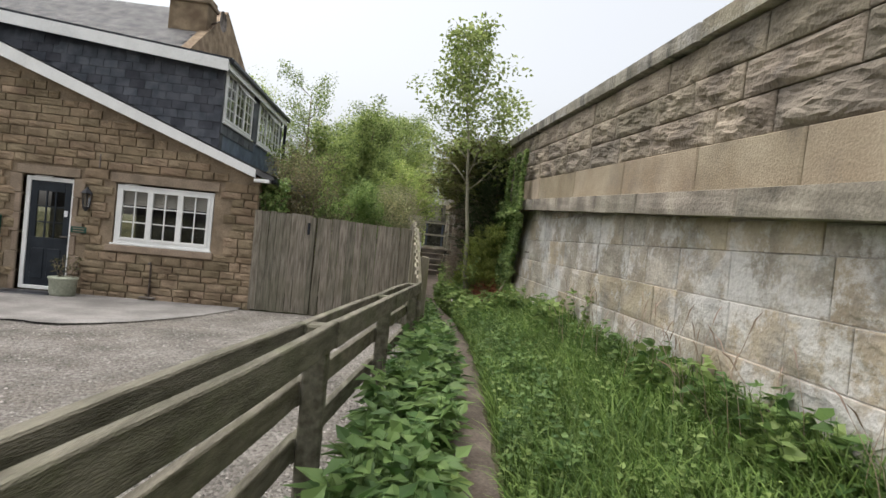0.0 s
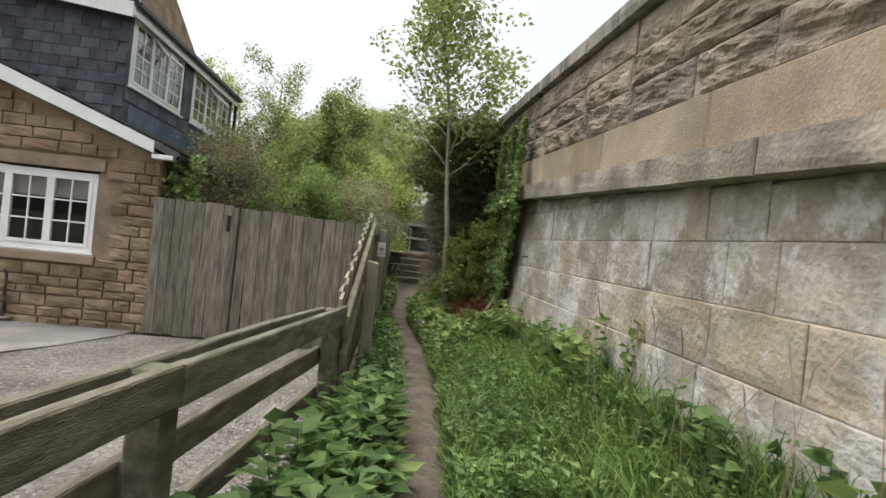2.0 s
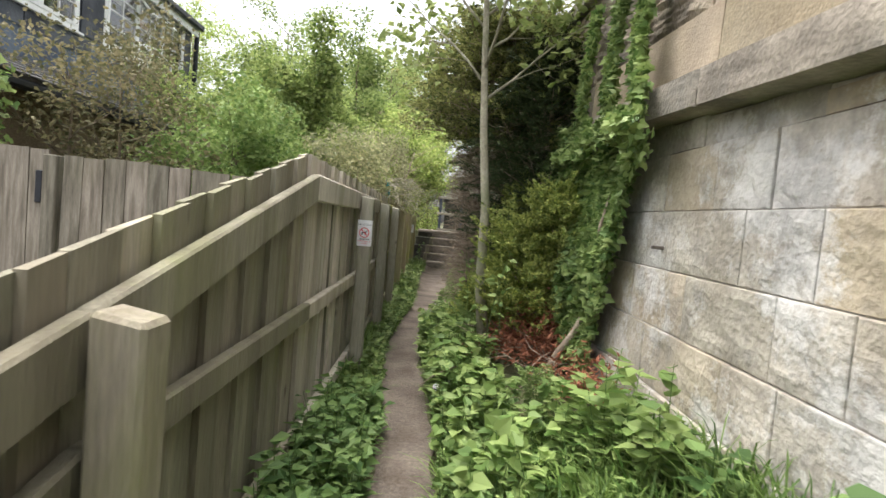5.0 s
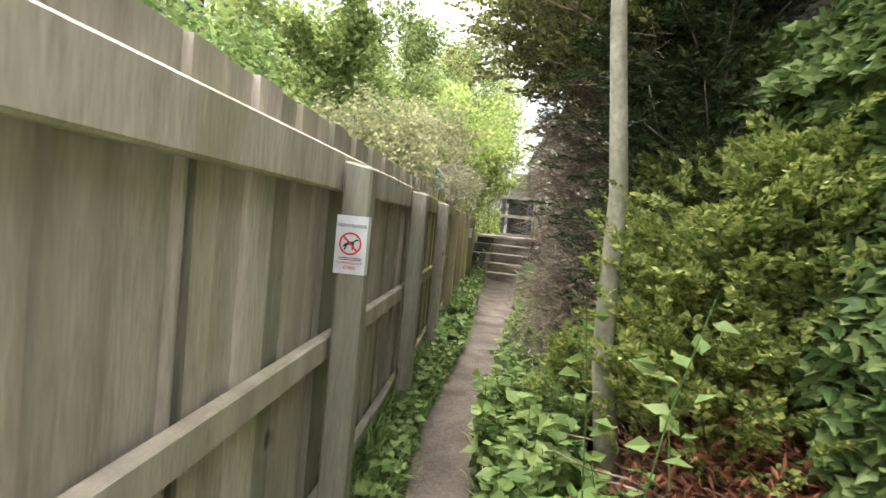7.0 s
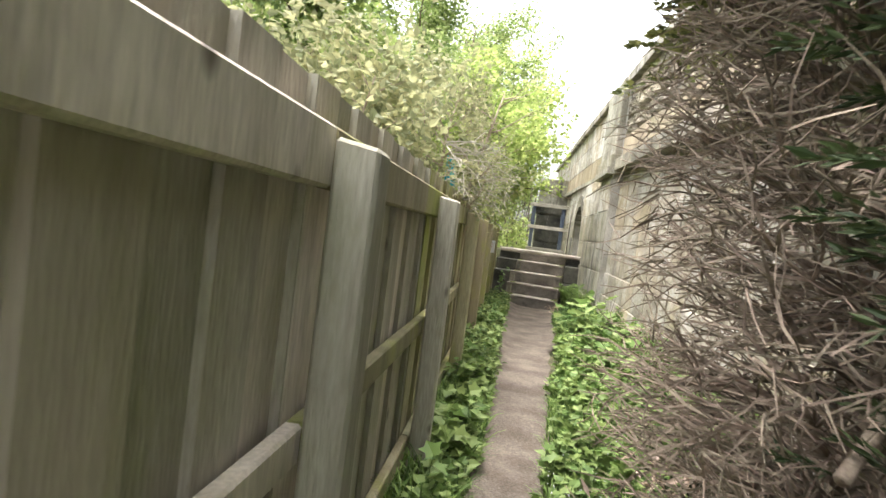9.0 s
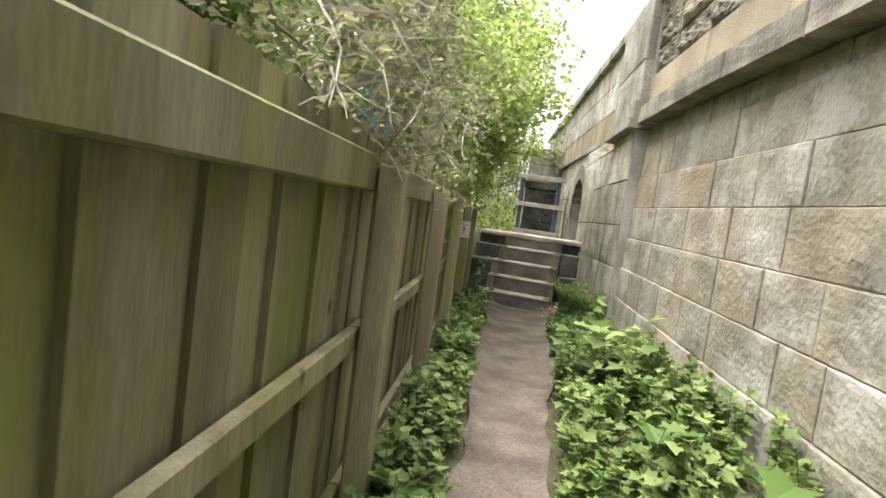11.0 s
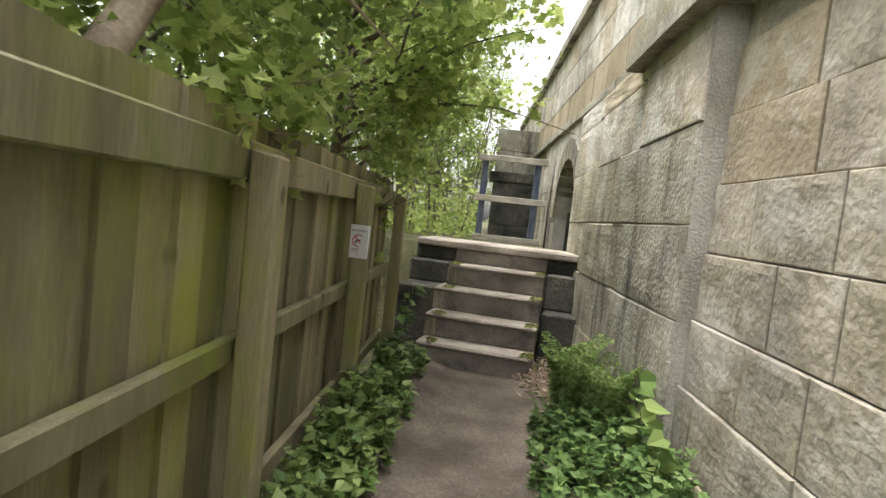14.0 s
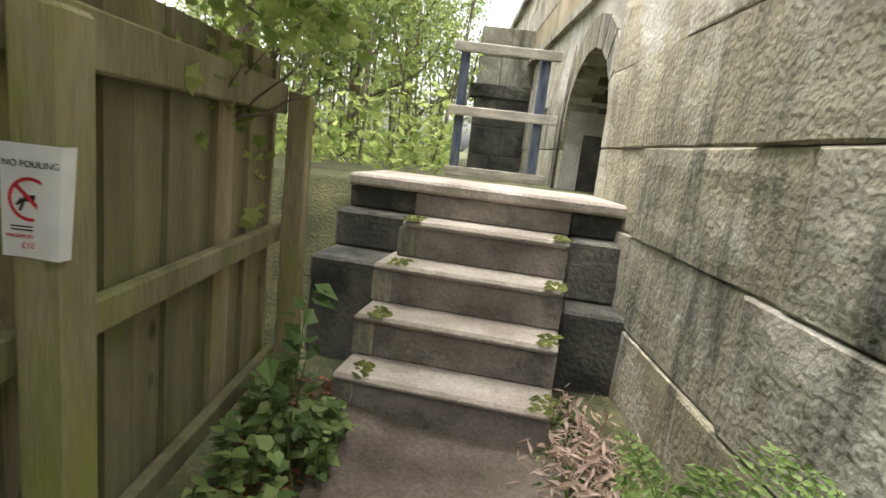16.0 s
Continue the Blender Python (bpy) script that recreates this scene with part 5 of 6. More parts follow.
tree("hazel_tree", "broad fresh green tree behind the board fence", (-1.0, 16.8, -0.1), 4.5, 0.09, 1.5, 0.12, 16, M["bark"], M["tree_leaf"], 0.10, 85, 0.36, 22, shape=lambda u: 1.1 - 0.5 * u, **G)
tree("hazel_tree", "broad fresh green tree behind the board fence", (-2.1, 18.6, -0.1), 4.2, 0.1, 1.6, 0.1, 16, M["bark"], M["tree_leaf"], 0.11, 85, 0.4, 23, shape=lambda u: 1.1 - 0.5 * u, **G)
tree("hazel_tree", "broad fresh green tree behind the board fence", (-0.9, 21.4, 0.0), 5.8, 0.1, 1.8, 0.12, 16, M["bark"], M["far_leaf"], 0.105, 75, 0.4, 24, shape=lambda u: 1.1 - 0.5 * u, **G)
tree("hazel_tree", "broad fresh green tree behind the board fence", (-0.3, 25.5, 0.9), 6.4, 0.1, 1.8, 0.15, 14, M["bark"], M["far_leaf"], 0.085, 70, 0.42, 34, **G)
tree("field_maple", "bright green maple overhanging the board fence", (0.3, 19.6, -0.05), 3.6, 0.07, 1.35, 0.34, 13, M["pale_bark"], M["maple_leaf"], 0.075, 30, 0.26, 25, "maple", up=0.6, sub=6, elev=0.45, rise=0.05, keep=clear)
tree("field_maple", "bright green maple overhanging the board fence", (0.45, 22.3, 0.0), 4.4, 0.075, 1.6, 0.3, 16, M["bark"], M["maple_leaf"], 0.075, 34, 0.26, 26, "maple", up=0.6, sub=6, elev=0.35, rise=0.03, keep=clear)
tree("grey_willow", "grey-green willow shrub leaning over the fence", (0.3, 16.1, -0.05), 2.9, 0.06, 0.95, 0.6, 12, M["pale_bark"], M["willow_leaf"], 0.06, 16, 0.24, 27, "oval", up=0.3, sub=6, category="shrub", stems=2, lean=(0.5, 0), keep=lambda x, y, z: x < 0.82 or (z > 1.85 and x < 1.02 and y > 15.6))
tree("grey_willow", "grey-green willow shrub leaning over the fence", (0.15, 14.4, -0.05), 2.5, 0.05, 0.6, 0.6, 10, M["pale_bark"], M["willow_leaf"], 0.07, 20, 0.22, 37, "oval", up=0.3, sub=5, category="shrub", stems=2, keep=lambda x, y, z: x < 0.85 or (z > 1.72 and x < 0.95))
tree("garden_shrub", "bronze-green leggy shrub by the house", (-1.35, 10.6, -0.1), 2.7, 0.05, 0.8, 0.2, 12, M["bark"], M["shrub_leaf"], 0.05, 26, 0.22, 28, up=0.4, category="shrub", stems=2, sub=5)
tree("garden_shrub", "bronze-green leggy shrub by the house", (-2.3, 12.2, -0.1), 3.1, 0.05, 0.8, 0.2, 12, M["bark"], M["shrub_leaf"], 0.05, 26, 0.24, 38, up=0.4, category="shrub", stems=2, sub=5)
tree("garden_shrub", "light green rounded shrub behind the gate", (-0.4, 11.4, -0.1), 2.2, 0.05, 0.8, 0.15, 12, M["bark"], M["herb_leaf"], 0.06, 70, 0.26, 29, up=0.4, category="shrub", stems=2, sub=5, keep=clear)
tree("garden_shrub", "light green rounded shrub behind the gate", (-1.5, 13.6, -0.1), 3.0, 0.05, 1.1, 0.1, 14, M["bark"], M["tree_leaf"], 0.08, 80, 0.3, 30, up=0.4, category="shrub", stems=2, sub=5)
tree("bare_tree", "half-bare pale budding tree in the garden", (-3.4, 22.5, -0.1), 5.4, 0.09, 1.5, 0.3, 16, M["pale_bark"], M["willow_leaf"], 0.07, 6, 0.3, 31, up=0.4, sub=6)
far_a = tree("woodland_tree", "tall leafy woodland tree", (0.6, 33.5, 1.1), 7.5, 0.12, 1.9, 0.12, 15, M["bark"], M["far_leaf"], 0.11, 50, 0.5, 32, up=0.4, sub=5, group="woodland", stems=1)
far_b = tree("woodland_tree", "tall leafy woodland tree", (-1.5, 29.5, 1.1), 6.5, 0.1, 1.8, 0.1, 15, M["bark"], M["maple_leaf"], 0.10, 50, 0.48, 33, up=0.4, sub=5, group="woodland", stems=2)
for i, (x, y, a, src) in enumerate([(0.0, 29.3, 40, 1), (-4.5, 27, 100, 0), (-3.2, 32, 200, 1), (0.2, 37, 260, 0), (-7.5, 25.5, 310, 1), (1.2, 41, 20, 0), (-8, 33, 140, 0), (-2.5, 40, 80, 0), (-12, 30, 220, 0)]):
    copy_thing((far_a, far_b)[src], pose(x, y, 1.1, 0, 0, a))
st = Soup()
rw = np.random.default_rng(44)
for _ in range(70):  # thin poles of the wood beyond the railing
    x, y = rw.uniform(-2.0, 1.9), rw.uniform(27.0, 36)
    st.tube(branch_line(rw, (x, y, 1.0), (rw.normal() * 0.12, rw.normal() * 0.12, 1), rw.uniform(2.5, 5), 4, 0.06, 0.1), [0.02, 0.018, 0.015, 0.01, 0.006], 5)
thing("coppice_stems", "thin upright coppice stems in the wood", "stems", kind="stuff", mesh=st.mesh("coppice_stems", M["bark"]))
un = np.column_stack([rw.uniform(-6, 1.9, 9000), rw.uniform(25.8, 36, 9000), 1.1 + rw.uniform(0, 1, 9000) ** 2 * 1.0])
thing("woodland_undergrowth", "green leafy undergrowth in the wood", "undergrowth", kind="stuff", mesh=leaves("woodland_undergrowth", un, 0.14, M["maple_leaf"], "oval", rw, 0.6))

# pale-barked elder whose forked trunk leans over the fence
elder = thing("elder_tree", "pale-barked forked elder leaning over the board fence", "tree", at=(0.68, 18.95, 0.0))
re_ = np.random.default_rng(46)
tk = Soup()
tk.tube([(0, 0, -0.05), (-0.02, -0.05, 0.9), (0.02, -0.02, 1.75), (0.03, 0.22, 2.1), (0.03, 0.42, 2.3)], [0.075, 0.065, 0.06, 0.055, 0.05], 9)
part("trunk", tk.mesh("trunk", M["pale_bark"], True), elder)
etips = []
for pts, r in (([(0.03, 0.4, 2.28), (0.02, 0.34, 2.55), (0.05, 0.42, 2.9), (0.0, 0.5, 3.4)], 0.04), ([(0.03, 0.42, 2.3), (0.1, 0.9, 2.5), (0.18, 1.5, 2.9), (0.22, 2.3, 3.6)], 0.038), ([(0.03, 0.3, 2.2), (0.25, 0.5, 2.25), (0.45, 0.9, 2.35), (0.6, 1.5, 2.3)], 0.014)):
    lm = Soup()
    lm.tube(pts, [r, r * 0.85, r * 0.7, r * 0.4], 7)
    part("limb", lm.mesh("limb", M["pale_bark"], True), elder)
    for q in pts[1:]:
        for _ in range(4):
            tw = branch_line(re_, q, (re_.normal() * 0.6 - 0.3, re_.normal(), 0.6), 0.5, 3, 0.2, 0.1)
            etips += tw[2:]
part("crown", leaves("crown", np.array([q for q in np.concatenate([cloud(re_, t, 0.2, 26) for t in etips]) if clear(q[0] + 0.68, q[1] + 18.95, q[2])]), 0.09, M["tree_leaf"], "oval", re_, 0.5), elder)

# conifers between the path and the wall
def spray_points(r, tips, size, count=13):
    """Flat feathery sprays: pairs of small scales along an axis that points outwards and a little down at its end."""
    pts, outs = [], []
    for p, d in tips:
        d = np.array(d, float) + r.normal(size=3) * 0.25
        d /= np.linalg.norm(d) + 1e-9
        side = np.cross(d, r.normal(size=3) * 0.5 + np.array([0, 0, 1.0]))
        side /= np.linalg.norm(side) + 1e-9
        ln = size * r.uniform(0.7, 1.3)
        for k in range(count):
            u = k / count
            q = np.array(p) + d * ln * u - np.array([0, 0, 0.18 * ln * u * u])
            w = ln * 0.34 * (1.05 - u)
            for sg in (-1, 1):
                pts.append(q + side * sg * w * 0.25)
                outs.append(side * sg * 1.1 + d * 1.4)
                pts.append(q + side * sg * w * 0.75 + d * w * 0.5)
                outs.append(side * sg * 0.9 + d * 1.4)
    return pts, outs


con = thing("conifer", "spreading olive-green conifer with bare brown dead branches", "tree", at=(2.5, 12.75, 0.2))
rc = np.random.default_rng(51)
wood, dead, live_tips = Soup(), Soup(), []
ct = Soup()
ct.tube([(0, 0, -0.1), (0.05, 0, 1), (0.0, 0.05, 2.2), (0, 0, 3.6)], [0.09, 0.075, 0.05, 0.02], 8)
part("trunk", ct.mesh("trunk", M["brown_twig"], True), con)
for i in range(210):
    z = 0.15 + 3.5 * (i / 210)
    a = i * 2.399 + rc.normal() * 0.2
    reach = (0.8 if z < 1.7 else 1.25 * min(1.0, (4.1 - z) / 1.5)) * rc.uniform(0.75, 1.1)
    line = branch_line(rc, (0.0, 0.0, z), (math.cos(a), math.sin(a), 0.25), reach, 4, 0.15, 0.06)
    if line[-1][0] < -0.62 and z < 1.9:  # broken off on the path side
        line = [tuple(np.array(line[0]) + (np.array(q) - np.array(line[0])) * 0.7) for q in line]
    wood.tube(line, [0.015, 0.012, 0.009, 0.006, 0.003], 5)
    live = z > 1.85
    for j in range(15):
        q = line[1 + j % 4]
        a2 = a + rc.uniform(-0.9, 0.9)
        tw = branch_line(rc, q, (math.cos(a2), math.sin(a2), rc.uniform(-0.2, 0.6)), rc.uniform(0.2, 0.45), 3, 0.25, 0.05)
        if z < 2.3 and min(q2[0] for q2 in tw) < -0.68:
            continue
        dead.tube(tw, [0.006, 0.005, 0.004, 0.002], 3)
        if z < 2.4:
            for k in range(6):
                tz = branch_line(rc, tw[1 + k % 3], (math.cos(a2) + rc.normal() * 0.6, math.sin(a2) + rc.normal() * 0.6, rc.normal() * 0.4), rc.uniform(0.08, 0.22), 2, 0.3, 0.0)
                dead.tube(tz, [0.0035, 0.0025, 0.0015], 3)
        if live and j % 4 >= (0 if z > 2.1 else 2):
            for q2 in (tw[-1], tw[2]):
                live_tips.append((q2, (math.cos(a2), math.sin(a2), 0.15)))
tagged(part("branches", wood.mesh("branches", M["brown_twig"], True), con), kind="stuff")
tagged(part("dead_twigs", dead.mesh("dead_twigs", M["brown_twig"]), con, "grey-brown dead twigs"), kind="stuff")
for pts in ([(0, 0, 0.7), (-0.3, 0.25, 0.85), (-0.5, 0.3, 0.8)], [(0, 0, 0.55), (-0.25, -0.1, 0.62), (-0.48, -0.05, 0.68)], [(0, 0, 1.9), (-0.25, 0.1, 2.2), (-0.5, 0.3, 2.6), (-0.7, 0.5, 2.9)], [(0.05, 0, 0.9), (-0.2, -0.35, 0.95), (-0.4, -0.55, 0.85)]):
    lm = Soup()
    lm.tube(pts, [0.022, 0.019, 0.016, 0.01][:len(pts)], 7)
    part("limb", lm.mesh("limb", M["brown_twig"], True), con, "sawn-off bare limb")
sp_, so_ = spray_points(rc, live_tips, 0.24, 8)
part("crown", leaves("crown", sp_, 0.045, M["olive_leaf"], "oval", rc, 0.4, np.array(so_)), con, "olive feathery foliage")

con2 = thing("conifer", "tall dark green conifer by the wall", "tree", at=(2.78, 11.75, 0.25))
tips2, w2 = [], Soup()
w2.tube([(0, 0, -0.1), (0, 0, 1.5), (0.03, 0, 3.1)], [0.07, 0.05, 0.02], 8)
part("trunk", w2.mesh("trunk", M["brown_twig"], True), con2)
w3 = Soup()
for i in range(130):
    z = 0.5 + 2.6 * i / 130
    a = i * 2.399
    reach = 0.78 * math.sin(min(1, (3.4 - z) / 1.9) * 1.5) * rc.uniform(0.7, 1.1)
    line = branch_line(rc, (0, 0, z), (math.cos(a), math.sin(a), 0.4), reach, 3, 0.12, 0.08)
    w3.tube(line, [0.012, 0.009, 0.006, 0.003], 4)
    for q in line[1:]:
        for k in range(7):
            tips2.append((np.array(q) + rc.normal(size=3) * 0.09, (math.cos(a) + rc.normal() * 0.4, math.sin(a) + rc.normal() * 0.4, 0.25)))
tagged(part("branches", w3.mesh("branches", M["brown_twig"], True), con2), kind="stuff")
sp_, so_ = spray_points(rc, tips2, 0.17, 9)
part("crown", leaves("crown", sp_, 0.045, M["conifer_leaf"], "thin", rc, 0.35, np.array(so_)), con2)


def golden(base, size, seed, n=46):
    """Layered sprays of yellow-green conifer foliage."""
    g = thing("golden_conifer", "yellow-green feathery low conifer bush", "shrub", "golden conifers", at=base)
    r = np.random.default_rng(seed)
    w, tips = Soup(), []
    for i in range(n):
        a = i * 2.399
        z = size * (0.12 + 0.95 * i / n)
        line = branch_line(r, (0, 0, z * 0.75), (math.cos(a), math.sin(a), 0.8), size * r.uniform(0.26, 0.46) * (1.1 - 0.45 * i / n), 4, 0.12, 0.02)
        w.tube(line, [0.012, 0.01, 0.007, 0.004, 0.002], 4)
        for q in line[2:]:
            for k in range(6):
                tips.append((np.array(q) + r.normal(size=3) * 0.06 * size, (math.cos(a) * 0.7, math.sin(a) * 0.7, 0.75)))
    tagged(part("branches", w.mesh("branches", M["brown_twig"]), g), kind="stuff")
    pts, outs = spray_points(r, tips, 0.15, 9)
    part("crown", leaves("crown", pts, 0.034, M["gold_leaf"], "oval", r, 0.4, np.array(outs)), g)
    return g


golden((2.55, 10.95, 0.25), 1.35, 61, 70)
golden((2.25, 11.85, 0.15), 0.62, 62, 40)
golden((2.78, 10.75, 0.9), 0.95, 64, 40)
golden((2.62, 11.55, 1.0), 0.9, 65, 36)

# ivy on the wall, with its stem
ri = np.random.default_rng(71)
iv, ov = [], []
while len(iv) < 11500:
    y, z = ri.uniform(8.6, 11.9), ri.uniform(0.3, 3.5)
    right = 9.85 - 0.3 * smooth(0.7, 1.3, z) - 0.75 * smooth(1.7, 2.2, z) + 0.7 * smooth(2.3, 2.8, z)
    ok = y > right + 0.12 * noise.noise((0, y * 3, z * 3)) and z < 2.45 + 0.5 * noise.noise((5, y * 1.3, z))
    if not ok and 1.9 < z < 3.3:
        ok = any(abs(y - c - 0.12 * math.sin(z * 4 + c)) < 0.11 for c in (9.2, 9.75, 10.5))
    if not ok or z < 0.38 + 0.8 * smooth(10.3, 10.8, y) + 0.15 * noise.noise((9, y * 3, 0)):
        continue
    bulge = 0.22 * max(0, noise.noise((2, y * 1.5, z * 1.5)) + 0.5) * (1 if z < 2.2 else 0.3)
    iv.append((2.97 - (0.12 if z > 2.1 else 0.02) - bulge * ri.uniform(0.4, 1), y, z))
    ov.append((-0.5, ri.normal() * 0.5, -0.5))
ivy = thing("ivy", "dense glossy green ivy climbing the stone wall", "ivy", at=(0, 0, 0))
part("foliage", leaves("foliage", iv, 0.068, M["ivy_leaf"], "ivy", ri, 0.25, np.array(ov)), ivy)
vs = Soup()
vs.tube([(2.62, 10.2, 0.25), (2.7, 10.17, 0.45), (2.8, 10.08, 0.66), (2.87, 10.01, 0.86), (2.87, 10.0, 1.1), (2.9, 10.02, 1.35), (2.93, 10.05, 1.6), (2.97, 10.05, 1.75)], [0.034, 0.03, 0.027, 0.03, 0.022, 0.02, 0.016, 0.008], 7)
vs.tube([(2.9, 10.02, 1.38), (2.89, 9.95, 1.52), (2.9, 9.9, 1.66), (2.92, 9.9, 1.78)], [0.014, 0.012, 0.009, 0.005], 6)
part("stem", vs.mesh("stem", M["pale_bark"], True), ivy, "bare pale woody stem")
iv2 = thing("ivy", "dark ivy on the corner of the house", "ivy")
p = np.column_stack([ri.uniform(-2.1, -1.55, 900), ri.uniform(9.66, 9.95, 900), ri.uniform(1.2, 2.35, 900)])
part("foliage", leaves("foliage", p, 0.07, M["ivy_leaf"], "ivy", ri, 0.25), iv2)


# ---- plants along the path ----
rp = np.random.default_rng(81)


def grass_field(name, label, spots, height, seed, width=0.006):
    """Arching blades, each of three narrowing pieces."""
    r = np.random.default_rng(seed)
    p = np.asarray(spots)
    n = len(p)
    h = height * r.uniform(0.5, 1.25, n)
    a = r.uniform(0, 2 * math.pi, n)
    lean = r.uniform(0.15, 0.9, n) * h
    d = np.column_stack([np.cos(a), np.sin(a), np.zeros(n)])
    s = np.column_stack([-np.sin(a), np.cos(a), np.zeros(n)]) * (width * r.uniform(0.6, 1.4, n))[:, None]
    up = np.array([0, 0, 1.0])
    rows = []
    for u, wd in ((0, 1), (0.45, 0.9), (0.8, 0.6)):
        c = p + d * (lean * u ** 2)[:, None] + up * (h * (u - 0.25 * u ** 3))[:, None]
        rows += [c - s * wd, c + s * wd]
    rows.append(p + d * lean[:, None] + up * (h * 0.72)[:, None])
    v = np.stack(rows, 1).reshape(-1, 3)
    b = np.arange(n)[:, None] * 7
    faces = (b + np.array([[0, 1, 3, 2]])).tolist() + (b + np.array([[2, 3, 5, 4]])).tolist() + (b + np.array([[4, 5, 6]])).tolist()
    return thing(name, label, "grass", kind="stuff", mesh=mesh_of(name, v.tolist(), faces, M["grass"]))


def spots(r, n, y0, y1, xa, xb):
    y = r.uniform(y0, y1, n)
    u = r.uniform(0, 1, n)
    x = np.array([xa(q) for q in y]) * (1 - u) + np.array([xb(q) for q in y]) * u
    return np.array([(i, j, ground_z(i, j)) for i, j in zip(x, y)])


RIGHT = lambda y: path_x(y) + 0.2 + 0.22 * smooth(14, 20, y)
LEFT = lambda y: path_x(y) - 0.2 - 0.18 * smooth(14, 20, y)
grass_field("verge_grass", "long arching green grass beside the path", spots(rp, 26000, -1.0, 8.6, RIGHT, lambda y: 3.0), 0.34, 1, 0.0055)
grass_field("verge_grass", "long green grass along the foot of the wall", spots(rp, 3500, -1.0, 8.0, lambda y: 2.75, lambda y: 3.0), 0.5, 2, 0.005)
grass_field("verge_grass", "tufts of grass along the path edge", spots(rp, 9000, 8.0, 16.0, RIGHT, lambda y: RIGHT(y) + 0.45), 0.2, 3, 0.005)
grass_field("verge_grass", "tufts of grass along the foot of the fence", spots(rp, 8000, 5.7, 16.0, lambda y: 0.95, lambda y: LEFT(y) - 0.02), 0.22, 4, 0.006)


def herbs(name, label, places, height, leaf, size, kind, seed, stem_leaves=12, stuff=True, up=0.75, spread=0.5):
    """Upright leafy plants: a thin stem each, with leaves in pairs that grow smaller to the top."""
    r = np.random.default_rng(seed)
    ts, pts, outs = Soup(), [], []
    for x, y, z in places:
        h = height * r.uniform(0.55, 1.2)
        lx, ly = r.normal() * 0.12 * h, r.normal() * 0.12 * h
        ts.tube([(x, y, z - 0.02), (x + lx * 0.4, y + ly * 0.4, z + h * 0.5), (x + lx, y + ly, z + h)], [0.004, 0.003, 0.002], 3)
        for k in range(stem_leaves):
            u = 0.2 + 0.8 * (k + 0.5) / stem_leaves
            a = k * 1.9 + r.uniform(0, 6)
            o = (math.cos(a), math.sin(a), 0.15)
            w = size * spread * (1.1 - 0.5 * u) * r.uniform(0.1, 1)
            pts.append((x + lx * u + o[0] * w, y + ly * u + o[1] * w, z + h * u))
            outs.append(o)
    if stuff:
        ob = thing(name, label, "plants", kind="stuff", mesh=leaves(name, pts, size, leaf, kind, r, up, np.array(outs) * 1.4))
        part("stems", ts.mesh("stems", M["nettle_leaf"]), ob)
        return ob
    ob = thing(name, label, "plant")
    part("foliage", leaves("foliage", pts, size, leaf, kind, r, up, np.array(outs) * 1.4), ob)
    part("stems", ts.mesh("stems", M["nettle_leaf"]), ob)
    return ob


herbs("nettles", "dense dark green nettles between fence and path", spots(rp, 420, -0.6, 5.6, lambda y: fence_x(y) + 0.12, lambda y: LEFT(y) + 0.03), 0.46, M["nettle_leaf"], 0.12, "oval", 5, 15)
herbs("dock_leaves", "broad dock leaves beside the rail fence", spots(rp, 40, -0.4, 5.4, lambda y: fence_x(y) + 0.15, LEFT), 0.22, M["herb_leaf"], 0.2, "oval", 6, 7)
herbs("nettles", "nettles along the foot of the board fence", spots(rp, 260, 5.7, 9.5, lambda y: 1.0, lambda y: LEFT(y)), 0.32, M["nettle_leaf"], 0.08, "oval", 7, 14)
herbs("nettles", "low herbs along the foot of the board fence", spots(rp, 260, 9.5, 16.0, lambda y: 1.08, lambda y: LEFT(y) - 0.03), 0.20, M["herb_leaf"], 0.06, "heart", 8, 10)
herbs("ivy_ground", "dark ivy and brambles at the foot of the fence", spots(rp, 330, 15.5, 22.4, lambda y: 1.03, lambda y: LEFT(y) - 0.04), 0.28, M["ivy_leaf"], 0.06, "heart", 9, 16)
herbs("lobed_herbs", "light green lobed leaves at the foot of the fence", spots(rp, 70, 13.5, 21.0, lambda y: 1.08, lambda y: LEFT(y) - 0.06), 0.30, M["herb_leaf"], 0.10, "maple", 29, 9)
herbs("verge_herbs", "goosegrass and cow parsley among the grass", spots(rp, 320, 4.5, 9.2, RIGHT, lambda y: 2.9), 0.32, M["herb_leaf"], 0.06, "thin", 10, 22)
herbs("verge_herbs", "leafy herbs at the foot of the wall", spots(rp, 90, 0.0, 8.5, lambda y: 2.72, lambda y: 2.98), 0.42, M["nettle_leaf"], 0.09, "heart", 11, 12)
herbs("brambles", "light green brambles and herbs beside the path", spots(rp, 300, 8.0, 12.3, RIGHT, lambda y: 2.7 - 0.5 * smooth(8.5, 9.2, y)), 0.42, M["herb_leaf"], 0.085, "heart", 12, 16)
herbs("brambles", "low brambles under the conifers", spots(rp, 200, 11.5, 14.5, RIGHT, lambda y: RIGHT(y) + 0.55), 0.26, M["herb_leaf"], 0.06, "heart", 13, 12)
herbs("brambles", "maple seedlings and brambles by the wall", spots(rp, 420, 14.0, 18.8, RIGHT, lambda y: 2.95), 0.34, M["herb_leaf"], 0.07, "maple", 14, 14)
herbs("ivy_ground", "blue-green ground ivy beside the path", spots(rp, 330, 18.4, 21.2, RIGHT, lambda y: 2.85), 0.22, M["nettle_leaf"], 0.05, "ivy", 15, 14)
